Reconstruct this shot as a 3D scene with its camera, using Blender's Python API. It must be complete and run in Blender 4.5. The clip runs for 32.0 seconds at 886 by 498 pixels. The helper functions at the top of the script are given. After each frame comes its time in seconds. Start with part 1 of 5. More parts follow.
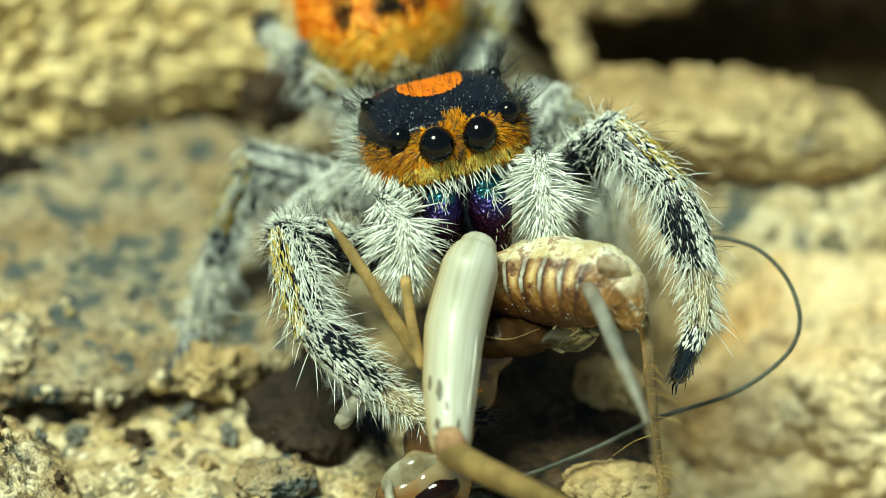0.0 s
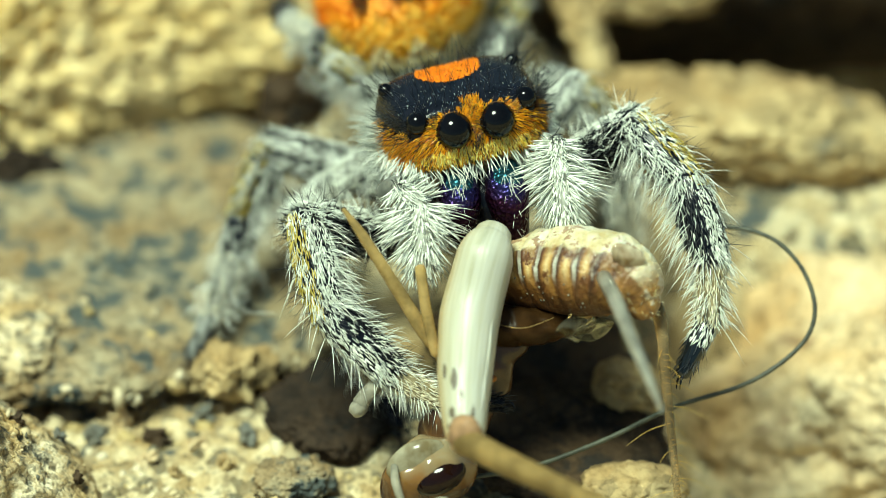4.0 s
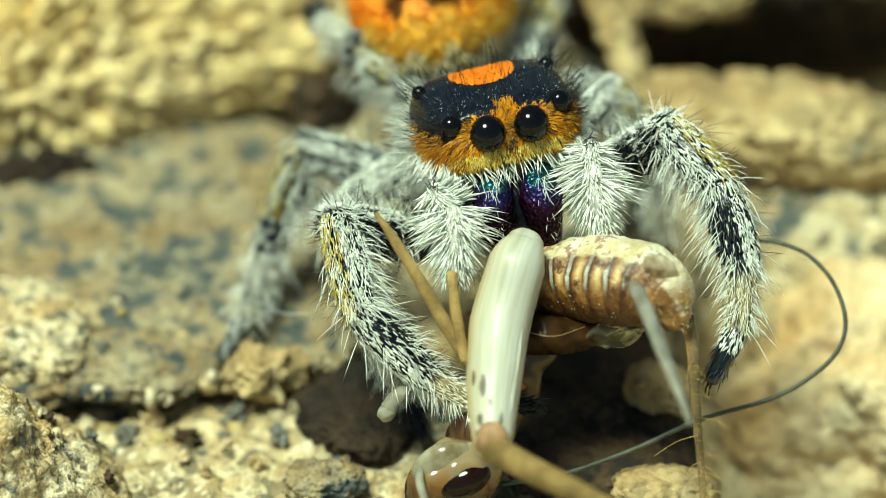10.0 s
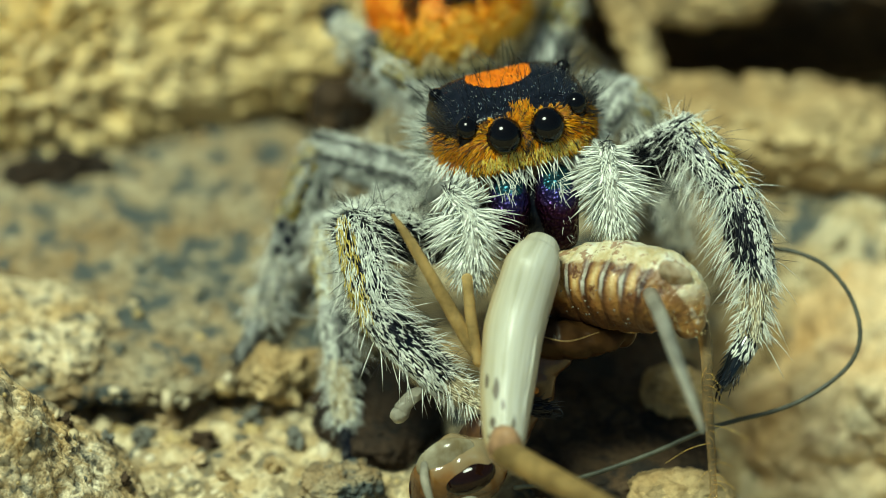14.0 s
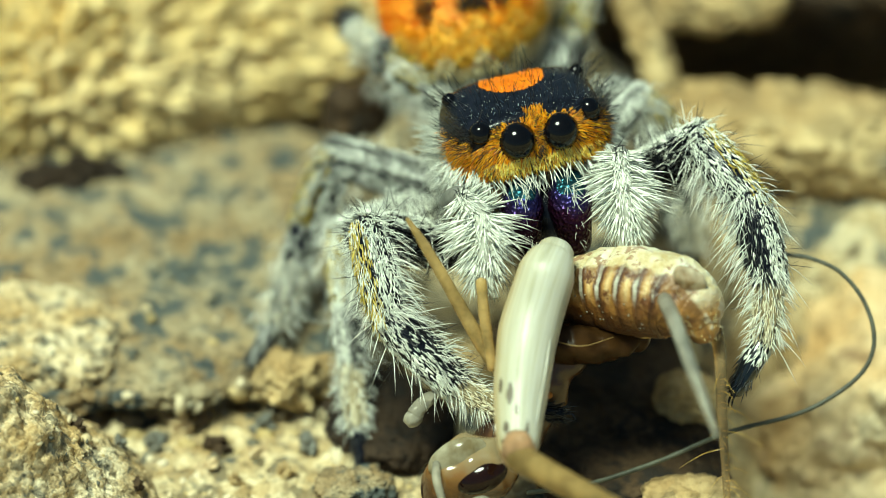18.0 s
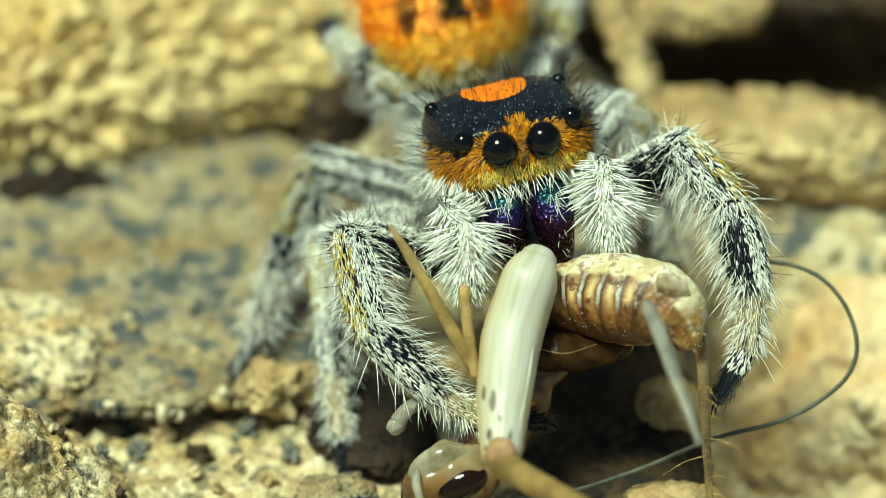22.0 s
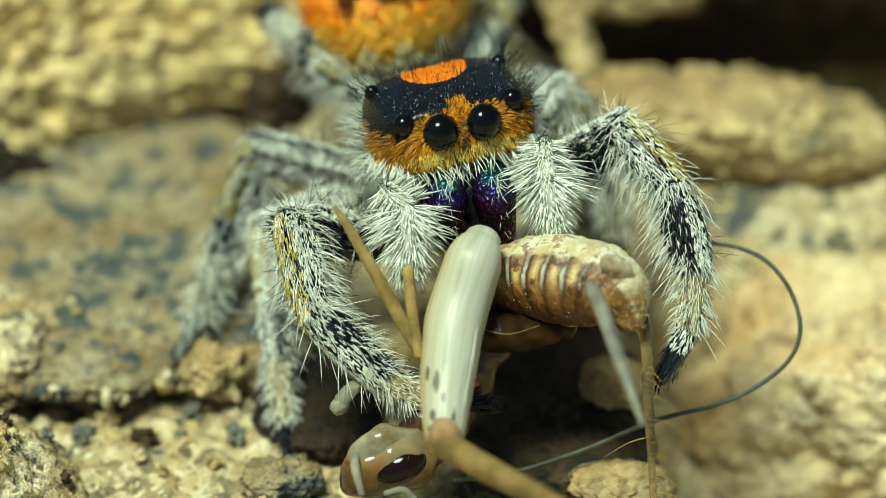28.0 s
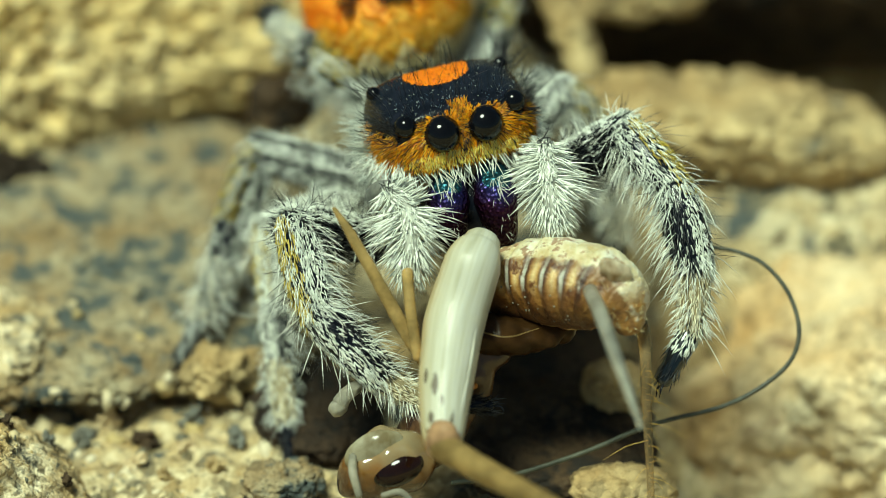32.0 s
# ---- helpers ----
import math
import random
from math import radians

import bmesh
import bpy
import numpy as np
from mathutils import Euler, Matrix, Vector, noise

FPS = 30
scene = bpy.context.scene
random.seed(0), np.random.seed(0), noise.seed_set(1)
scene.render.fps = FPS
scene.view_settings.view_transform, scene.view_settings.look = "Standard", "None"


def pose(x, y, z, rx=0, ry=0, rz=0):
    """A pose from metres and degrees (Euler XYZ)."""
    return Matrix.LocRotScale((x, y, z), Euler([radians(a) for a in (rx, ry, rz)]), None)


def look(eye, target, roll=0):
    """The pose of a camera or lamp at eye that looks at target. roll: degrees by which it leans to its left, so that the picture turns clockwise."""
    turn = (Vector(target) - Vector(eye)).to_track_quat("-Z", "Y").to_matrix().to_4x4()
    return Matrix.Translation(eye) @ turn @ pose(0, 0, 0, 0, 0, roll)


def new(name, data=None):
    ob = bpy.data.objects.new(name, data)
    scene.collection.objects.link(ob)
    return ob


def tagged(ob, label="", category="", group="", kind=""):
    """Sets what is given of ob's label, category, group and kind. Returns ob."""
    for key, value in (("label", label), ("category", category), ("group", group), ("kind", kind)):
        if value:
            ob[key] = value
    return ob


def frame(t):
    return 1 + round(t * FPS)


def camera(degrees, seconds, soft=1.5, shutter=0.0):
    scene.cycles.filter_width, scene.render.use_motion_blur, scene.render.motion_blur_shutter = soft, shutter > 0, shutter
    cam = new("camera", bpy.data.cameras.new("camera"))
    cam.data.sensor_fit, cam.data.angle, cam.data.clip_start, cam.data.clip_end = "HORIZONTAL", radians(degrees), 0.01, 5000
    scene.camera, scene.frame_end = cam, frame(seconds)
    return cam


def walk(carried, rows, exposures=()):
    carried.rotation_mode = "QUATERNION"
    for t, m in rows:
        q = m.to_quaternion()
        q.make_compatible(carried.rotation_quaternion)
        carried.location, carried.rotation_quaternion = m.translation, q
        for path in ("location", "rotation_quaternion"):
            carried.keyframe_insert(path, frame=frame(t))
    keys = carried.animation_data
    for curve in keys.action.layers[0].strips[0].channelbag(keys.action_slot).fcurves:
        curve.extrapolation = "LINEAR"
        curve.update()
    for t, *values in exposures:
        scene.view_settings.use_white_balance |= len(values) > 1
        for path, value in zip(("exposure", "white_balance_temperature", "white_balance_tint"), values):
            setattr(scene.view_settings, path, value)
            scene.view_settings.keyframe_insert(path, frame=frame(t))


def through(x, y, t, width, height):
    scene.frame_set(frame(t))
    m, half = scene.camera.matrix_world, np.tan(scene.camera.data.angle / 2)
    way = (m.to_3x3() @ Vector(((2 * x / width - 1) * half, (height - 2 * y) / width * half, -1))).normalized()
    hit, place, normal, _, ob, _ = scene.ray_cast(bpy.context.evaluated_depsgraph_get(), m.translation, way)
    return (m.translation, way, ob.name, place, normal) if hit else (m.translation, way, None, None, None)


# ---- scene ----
# A jumping spider eats a cricket among small stones: a macro shot, lengths in millimetres below.
MM = 0.001

# ---- camera ----
cam = camera(12, 32.0, soft=0.9)
cam.data.dof.use_dof = True
cam.data.dof.focus_distance = 0.1329
cam.data.dof.aperture_fstop = 31
EYE = (0.0, -0.109, 0.081)
PATH = [
    (0.0, look(EYE, (0.001968, -0.000094, 0.004366))),
    (0.5, look(EYE, (0.001979, -0.000096, 0.004363))),
    (1.0, look(EYE, (0.001914, -0.000102, 0.004355))),
    (1.5, look(EYE, (0.001797, -0.000104, 0.004352))),
    (2.0, look(EYE, (0.001695, -0.000098, 0.004360))),
    (2.5, look(EYE, (0.001626, -0.000094, 0.004366))),
    (4.5, look(EYE, (0.001244, -0.000078, 0.004388))),
    (5.0, look(EYE, (0.001124, -0.000086, 0.004377))),
    (5.5, look(EYE, (0.001039, -0.000078, 0.004388))),
    (6.0, look(EYE, (0.000984, -0.000075, 0.004394))),
    (6.5, look(EYE, (0.000895, -0.000082, 0.004383))),
    (7.0, look(EYE, (0.000786, -0.000078, 0.004388))),
    (7.5, look(EYE, (0.000717, -0.000067, 0.004405))),
    (8.0, look(EYE, (0.000686, -0.000063, 0.004410))),
    (8.5, look(EYE, (0.000635, -0.000063, 0.004410))),
    (9.0, look(EYE, (0.000536, -0.000059, 0.004416))),
    (9.5, look(EYE, (0.000424, -0.000051, 0.004427))),
    (10.0, look(EYE, (0.000342, -0.000043, 0.004438))),
    (10.5, look(EYE, (0.000307, -0.000037, 0.004447))),
    (11.0, look(EYE, (0.000266, -0.000035, 0.004450))),
    (11.5, look(EYE, (0.000171, -0.000033, 0.004453))),
    (12.0, look(EYE, (0.000065, -0.000031, 0.004455))),
    (12.5, look(EYE, (0.000014, -0.000023, 0.004467))),
    (13.0, look(EYE, (-0.000017, -0.000008, 0.004489))),
    (13.5, look(EYE, (-0.000096, 0.000002, 0.004503))),
    (14.0, look(EYE, (-0.000195, 0.000012, 0.004517))),
    (14.5, look(EYE, (-0.000260, 0.000031, 0.004545))),
    (16.5, look(EYE, (-0.000616, 0.000071, 0.004601))),
    (17.0, look(EYE, (-0.000619, 0.000077, 0.004609))),
    (17.5, look(EYE, (-0.000588, 0.000086, 0.004623))),
    (18.0, look(EYE, (-0.000609, 0.000110, 0.004657))),
    (18.5, look(EYE, (-0.000639, 0.000134, 0.004691))),
    (19.0, look(EYE, (-0.000601, 0.000146, 0.004707))),
    (19.5, look(EYE, (-0.000598, 0.000157, 0.004724))),
    (20.0, look(EYE, (-0.000642, 0.000173, 0.004746))),
    (20.5, look(EYE, (-0.000636, 0.000187, 0.004766))),
    (21.0, look(EYE, (-0.000581, 0.000193, 0.004774))),
    (21.5, look(EYE, (-0.000465, 0.000206, 0.004794))),
    (22.0, look(EYE, (-0.000028, 0.000251, 0.004858))),
    (22.5, look(EYE, (0.001026, 0.000031, 0.004545))),
    (23.0, look(EYE, (0.001531, -0.000133, 0.004310))),
    (23.5, look(EYE, (0.001791, -0.000125, 0.004321))),
    (24.0, look(EYE, (0.001897, -0.000112, 0.004341))),
    (24.5, look(EYE, (0.001955, -0.000112, 0.004341))),
    (25.0, look(EYE, (0.001948, -0.000122, 0.004327))),
    (25.5, look(EYE, (0.001886, -0.000126, 0.004321))),
    (27.5, look(EYE, (0.001763, -0.000094, 0.004366))),
    (28.0, look(EYE, (0.001760, -0.000100, 0.004358))),
    (28.5, look(EYE, (0.001753, -0.000096, 0.004363))),
    (29.0, look(EYE, (0.001756, -0.000084, 0.004380))),
    (29.5, look(EYE, (0.001784, -0.000082, 0.004383))),
    (30.0, look(EYE, (0.001811, -0.000088, 0.004375))),
    (30.5, look(EYE, (0.001818, -0.000086, 0.004377))),
    (31.0, look(EYE, (0.001825, -0.000077, 0.004391))),
    (31.5, look(EYE, (0.001804, -0.000063, 0.004410))),
    (32.0, look(EYE, (0.001722, -0.000047, 0.004433))),
]

walk(cam, PATH, exposures=[(0.0, 0.12, 6370, -20), (0.5, 0.12, 6370, -20), (0.8, 0.48, 6070, -19), (2.5, 0.45, 6070, -19), (4.5, 0.20, 6370, -20), (9.0, 0.20, 6370, -20), (11.0, 0.26, 6370, -20), (12.0, 0.30, 6370, -20), (13.2, 0.31, 6370, -20), (13.8, -0.22, 6420, -20), (14.5, -0.22, 6420, -20), (16.5, 0.10, 6420, -20), (17.2, 0.12, 6420, -20), (18.0, 0.18, 6420, -20), (20.0, 0.14, 6420, -20), (21.0, 0.03, 6420, -20), (22.0, 0.16, 6420, -20), (24.0, 0.18, 6420, -20), (25.0, 0.15, 6420, -20), (28.0, -0.08, 6420, -20), (30.5, -0.12, 6420, -20), (32.0, -0.06, 6420, -20)])

# ---- light ----
world = bpy.data.worlds.new("sky")
scene.world = world
world.use_nodes = True
SUN_WAY = (-0.270, -0.190, 0.944)
sky = world.node_tree.nodes.new("ShaderNodeTexSky")
sky.sky_type, sky.sun_disc = "NISHITA", False
sky.sun_elevation = math.asin(SUN_WAY[2])
sky.sun_rotation = math.atan2(SUN_WAY[0], SUN_WAY[1])
background = world.node_tree.nodes["Background"]
world.node_tree.links.new(sky.outputs[0], background.inputs[0])
background.inputs[1].default_value = 0.05
sun = new("sun", bpy.data.lights.new("sun", "SUN"))
sun.data.energy, sun.data.angle, sun.data.color = 5.0, radians(20.0), (1.0, 0.98, 0.86)
sun.matrix_world = look(SUN_WAY, (0, 0, 0))

# ---- materials ----
def nodes_of(name):
    m = bpy.data.materials.new(name)
    m.use_nodes = True
    return m, m.node_tree.nodes, m.node_tree.links, m.node_tree.nodes["Principled BSDF"]


def ramp_node(nodes, stops):
    r = nodes.new("ShaderNodeValToRGB")
    while len(r.color_ramp.elements) < len(stops):
        r.color_ramp.elements.new(0.5)
    for e, (at, col) in zip(r.color_ramp.elements, stops):
        e.position, e.color = at, (*col, 1)
    return r


def noise_node(nodes, links, coord, scale, detail=5, rough=0.6, stretch=None):
    n = nodes.new("ShaderNodeTexNoise")
    n.inputs["Scale"].default_value, n.inputs["Detail"].default_value, n.inputs["Roughness"].default_value = scale, detail, rough
    if stretch:
        mp = nodes.new("ShaderNodeMapping")
        mp.inputs["Scale"].default_value = stretch
        links.new(coord, mp.inputs[0])
        coord = mp.outputs[0]
    links.new(coord, n.inputs["Vector"])
    return n


def mix_node(nodes, links, fac, a, b, blend="MIX"):
    m = nodes.new("ShaderNodeMix")
    m.data_type, m.blend_type = "RGBA", blend
    for socket, value in ((m.inputs[0], fac), (m.inputs[6], a), (m.inputs[7], b)):
        if isinstance(value, (int, float)):
            socket.default_value = value
        elif isinstance(value, tuple):
            socket.default_value = (*value, 1)
        else:
            links.new(value, socket)
    return m.outputs[2]


def bump_node(nodes, links, bsdf, height, strength, distance):
    b = nodes.new("ShaderNodeBump")
    b.inputs["Strength"].default_value, b.inputs["Distance"].default_value = strength, distance
    links.new(height, b.inputs["Height"])
    links.new(b.outputs[0], bsdf.inputs["Normal"])


def stone_material(name, light, warm, dark, spots=0.5, rough=0.85, fine=1.0, grainy=0.55, relief=0.6):
    """Granular stone: cream and ochre grains of two sizes in soft patches, dark mineral specks, pitted relief."""
    m, nodes, links, bsdf = nodes_of(name)
    co = nodes.new("ShaderNodeTexCoord").outputs["Object"]
    warp = noise_node(nodes, links, co, 1400 * fine, 4, 0.6)
    bent = nodes.new("ShaderNodeVectorMath")
    bent.operation = "MULTIPLY_ADD"
    links.new(warp.outputs["Color"], bent.inputs[0])
    bent.inputs[1].default_value = (0.00035 / fine,) * 3
    links.new(co, bent.inputs[2])
    patches = noise_node(nodes, links, co, 230 * fine, 4, 0.65)
    base = ramp_node(nodes, [(0.36, warm), (0.60, light)])
    links.new(patches.outputs[0], base.inputs[0])
    col, heights = base.outputs[0], []
    for scale, share in ((1700 * fine, grainy), (5200 * fine, grainy * 0.8)):
        cell = nodes.new("ShaderNodeTexVoronoi")
        cell.inputs["Scale"].default_value = scale
        links.new(bent.outputs[0], cell.inputs["Vector"])
        pick = nodes.new("ShaderNodeSeparateColor")
        links.new(cell.outputs["Color"], pick.inputs[0])
        tone = ramp_node(nodes, [(0.0, (0.16, 0.17, 0.16)), (0.12, (0.42, 0.39, 0.34)), (0.3, (0.85, 0.76, 0.60)), (0.6, (1.02, 1.0, 0.95)), (1.0, (1.25, 1.27, 1.28))])
        links.new(pick.outputs[0], tone.inputs[0])
        col = mix_node(nodes, links, share, col, mix_node(nodes, links, 1.0, col, tone.outputs[0], "MULTIPLY"))
        heights.append(cell.outputs["Distance"])
    spot = noise_node(nodes, links, bent.outputs[0], 700 * fine, 4, 0.6)
    mask = ramp_node(nodes, [(spots, (0, 0, 0)), (spots + 0.09, (1, 1, 1))])
    links.new(spot.outputs[0], mask.inputs[0])
    col = mix_node(nodes, links, mask.outputs[0], col, dark)
    grains = noise_node(nodes, links, co, 6000 * fine, 5, 0.7)
    grit = ramp_node(nodes, [(0.3, (0.62, 0.58, 0.50)), (0.5, (1.0, 1.0, 1.0)), (0.72, (1.2, 1.2, 1.18))])
    links.new(grains.outputs[0], grit.inputs[0])
    col = mix_node(nodes, links, 0.8, col, mix_node(nodes, links, 1.0, col, grit.outputs[0], "MULTIPLY"))
    links.new(col, bsdf.inputs["Base Color"])
    bsdf.inputs["Roughness"].default_value = rough
    bsdf.inputs["Specular IOR Level"].default_value = 0.3
    height = mix_node(nodes, links, 0.4, heights[0], heights[1])
    height = mix_node(nodes, links, 0.35, height, grains.outputs[0])
    b = nodes.new("ShaderNodeBump")
    b.invert = True
    b.inputs["Strength"].default_value, b.inputs["Distance"].default_value = relief, 0.00020 / fine
    links.new(height, b.inputs["Height"])
    links.new(b.outputs[0], bsdf.inputs["Normal"])
    return m


def hair_material(name, a, b, rough=0.4, c=None, through=0.0):
    """Hair whose colour varies from strand to strand; some lets light through."""
    m, nodes, links, bsdf = nodes_of(name)
    geo = nodes.new("ShaderNodeNewGeometry")
    stops = [(0.0, a), (1.0, b)] if c is None else [(0.0, a), (0.6, b), (1.0, c)]
    r = ramp_node(nodes, stops)
    links.new(geo.outputs["Random Per Island"], r.inputs[0])
    links.new(r.outputs[0], bsdf.inputs["Base Color"])
    bsdf.inputs["Roughness"].default_value = rough
    if through:
        glow = nodes.new("ShaderNodeBsdfTranslucent")
        links.new(r.outputs[0], glow.inputs[0])
        both = nodes.new("ShaderNodeMixShader")
        both.inputs[0].default_value = through
        links.new(bsdf.outputs[0], both.inputs[1])
        links.new(glow.outputs[0], both.inputs[2])
        links.new(both.outputs[0], nodes["Material Output"].inputs[0])
    return m


def skin_material(name, a, b, scale=900, rough=0.4, bump=0.3, sub=0.0, metal=0.0, coat=0.0, spot=None, spots=0.62):
    """Insect cuticle: two blended tones, fine relief, optional darker flecks."""
    m, nodes, links, bsdf = nodes_of(name)
    co = nodes.new("ShaderNodeTexCoord").outputs["Object"]
    n = noise_node(nodes, links, co, scale, 5)
    r = ramp_node(nodes, [(0.35, a), (0.65, b)])
    links.new(n.outputs[0], r.inputs[0])
    col = r.outputs[0]
    if spot:
        f = noise_node(nodes, links, co, scale * 0.9, 2, 0.4)
        mask = ramp_node(nodes, [(spots, (0, 0, 0)), (spots + 0.06, (1, 1, 1))])
        links.new(f.outputs[0], mask.inputs[0])
        col = mix_node(nodes, links, mask.outputs[0], col, spot)
    links.new(col, bsdf.inputs["Base Color"])
    bsdf.inputs["Roughness"].default_value, bsdf.inputs["Metallic"].default_value = rough, metal
    bsdf.inputs["Coat Weight"].default_value = coat
    if name in ("spider_eye", "dark_compound_eye"):
        bsdf.inputs["Specular IOR Level"].default_value = 0.3
    if name == "black_cuticle":
        bsdf.inputs["Specular IOR Level"].default_value = 0.25
    if sub:
        bsdf.inputs["Subsurface Weight"].default_value = sub
        bsdf.inputs["Subsurface Radius"].default_value = (0.0006, 0.0004, 0.0002)
        bsdf.inputs["Subsurface Scale"].default_value = 1.0
    fine = noise_node(nodes, links, co, scale * 3, 4)
    bump_node(nodes, links, bsdf, fine.outputs[0], bump, 0.00006)
    return m


STONE = stone_material("stone_cream", (0.74, 0.65, 0.46), (0.50, 0.36, 0.17), (0.12, 0.115, 0.09), 0.57, fine=1.8, grainy=0.75, relief=1.0)
STONE_YELLOW = stone_material("stone_yellow", (0.86, 0.70, 0.38), (0.72, 0.54, 0.22), (0.26, 0.18, 0.08), 0.68, grainy=0.4)
STONE_PALE = stone_material("stone_pale", (0.82, 0.71, 0.48), (0.52, 0.34, 0.15), (0.24, 0.15, 0.08), 0.56, fine=0.45, grainy=0.3)
STONE_GREY = stone_material("stone_speckled", (0.37, 0.32, 0.21), (0.27, 0.19, 0.095), (0.075, 0.085, 0.080), 0.50, fine=1.3, grainy=0.45)
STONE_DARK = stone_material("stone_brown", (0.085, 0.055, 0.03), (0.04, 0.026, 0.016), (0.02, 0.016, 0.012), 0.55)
# near-black brown for pieces that stand in for deep shadow
SHADE_BROWN = stone_material("bark", (0.040, 0.025, 0.014), (0.020, 0.013, 0.008), (0.010, 0.008, 0.006), 0.55)
STONE_TAN = stone_material("stone_tan", (0.58, 0.45, 0.24), (0.34, 0.235, 0.11), (0.10, 0.11, 0.10), 0.62, fine=0.6, grainy=0.4)
SOIL = stone_material("soil", (0.58, 0.51, 0.35), (0.43, 0.325, 0.17), (0.085, 0.095, 0.09), 0.55, grainy=0.8)

CUTICLE = skin_material("black_cuticle", (0.004, 0.005, 0.008), (0.010, 0.011, 0.018), 2600, 0.14, 0.35)
CUTICLE_GREY = skin_material("grey_cuticle", (0.10, 0.105, 0.10), (0.24, 0.24, 0.21), 1200, 0.5, 0.4)
CUTICLE_PALE = skin_material("pale_cuticle", (0.28, 0.28, 0.24), (0.50, 0.50, 0.43), 1200, 0.5, 0.4)
CUTICLE_TAN = skin_material("tan_cuticle", (0.22, 0.17, 0.08), (0.36, 0.30, 0.17), 1200, 0.5, 0.4)
ORANGE_SKIN = skin_material("orange_cuticle", (0.30, 0.10, 0.010), (0.45, 0.17, 0.015), 1500, 0.5, 0.5)
SPIDER_EYE = skin_material("spider_eye", (0.002, 0.002, 0.003), (0.004, 0.004, 0.005), 200, 0.08, 0.0)
BOOT = skin_material("glossy_black_foot", (0.004, 0.006, 0.008), (0.010, 0.014, 0.018), 900, 0.16, 0.15, coat=0.6)
EYE_RIM = skin_material("eye_rim", (0.05, 0.02, 0.006), (0.14, 0.06, 0.012), 2000, 0.5, 0.3)
WHITE_HAIR = hair_material("white_hair", (0.74, 0.76, 0.66), (0.93, 0.94, 0.87), 0.4)
CREAM_HAIR = hair_material("cream_hair", (0.78, 0.70, 0.50), (0.92, 0.88, 0.70), 0.45)
GREY_HAIR = hair_material("grey_hair", (0.30, 0.32, 0.28), (0.72, 0.73, 0.64), 0.45)
BLACK_HAIR = hair_material("black_hair", (0.006, 0.007, 0.010), (0.025, 0.026, 0.030), 0.3)
GOLD_HAIR = hair_material("gold_hair", (0.60, 0.15, 0.002), (0.96, 0.41, 0.004), 0.3, (0.98, 0.66, 0.05))
ORANGE_HAIR = hair_material("orange_hair", (0.72, 0.15, 0.004), (0.92, 0.29, 0.010), 0.4)
PALE_GOLD_HAIR = hair_material("pale_gold_hair", (0.75, 0.60, 0.25), (0.85, 0.76, 0.50), 0.4)
# blue to silver colour paints the glints of a glossy surface
GLINT_HAIR = hair_material("blue_glint_hair", (0.01, 0.02, 0.05), (0.08, 0.12, 0.18), 0.2, (0.40, 0.46, 0.46))
YELLOW_HAIR = hair_material("yellow_hair", (0.45, 0.32, 0.03), (0.60, 0.48, 0.10), 0.4)
AMBER_HAIR = hair_material("amber_hair", (0.98, 0.55, 0.02), (0.98, 0.78, 0.20), 0.4, through=0.25)
BRIGHT_GOLD_HAIR = hair_material("bright_gold_hair", (0.98, 0.72, 0.07), (0.98, 0.90, 0.34), 0.3)
RUST_HAIR = hair_material("rust_hair", (0.85, 0.20, 0.008), (0.97, 0.40, 0.02), 0.5, through=0.5)
BLAZE_HAIR = hair_material("blaze_hair", (0.97, 0.34, 0.006), (0.98, 0.56, 0.03), 0.5, through=0.25)


def iridescent_material():
    m, nodes, links, bsdf = nodes_of("iridescent_chelicera")
    co = nodes.new("ShaderNodeTexCoord").outputs["Object"]
    n = noise_node(nodes, links, co, 700, 3)
    sep = nodes.new("ShaderNodeSeparateXYZ")
    links.new(co, sep.inputs[0])
    high = nodes.new("ShaderNodeMapRange")
    high.inputs[1].default_value, high.inputs[2].default_value = -0.0009, 0.0011
    links.new(sep.outputs[2], high.inputs[0])
    add = nodes.new("ShaderNodeMath")
    add.operation = "MULTIPLY_ADD"
    links.new(n.outputs[0], add.inputs[0])
    add.inputs[1].default_value = 0.5
    links.new(high.outputs[0], add.inputs[2])
    r = ramp_node(nodes, [(0.45, (0.014, 0.003, 0.007)), (0.80, (0.032, 0.006, 0.026)), (1.0, (0.03, 0.03, 0.14)), (1.2, (0.025, 0.09, 0.12))])
    links.new(add.outputs[0], r.inputs[0])
    links.new(r.outputs[0], bsdf.inputs["Base Color"])
    bsdf.inputs["Metallic"].default_value, bsdf.inputs["Roughness"].default_value = 0.85, 0.32
    v = nodes.new("ShaderNodeTexVoronoi")
    v.inputs["Scale"].default_value = 7500
    links.new(co, v.inputs["Vector"])
    bump_node(nodes, links, bsdf, v.outputs[0], 0.9, 0.00008)
    return m


IRIDESCENT = iridescent_material()


def math_node(nodes, links, op, a, b=0.0, c=0.0):
    m = nodes.new("ShaderNodeMath")
    m.operation = op
    for socket, value in zip(m.inputs, (a, b, c)):
        if isinstance(value, (int, float)):
            socket.default_value = value
        else:
            links.new(value, socket)
    return m.outputs[0]


def step_node(nodes, links, value, low, high):
    """0 below low, 1 above high (or the other way round)."""
    m = nodes.new("ShaderNodeMapRange")
    m.interpolation_type = "SMOOTHSTEP"
    flip = low > high
    m.inputs[1].default_value, m.inputs[2].default_value = min(low, high), max(low, high)
    m.inputs[3].default_value, m.inputs[4].default_value = (1, 0) if flip else (0, 1)
    links.new(value, m.inputs[0])
    return m.outputs[0]


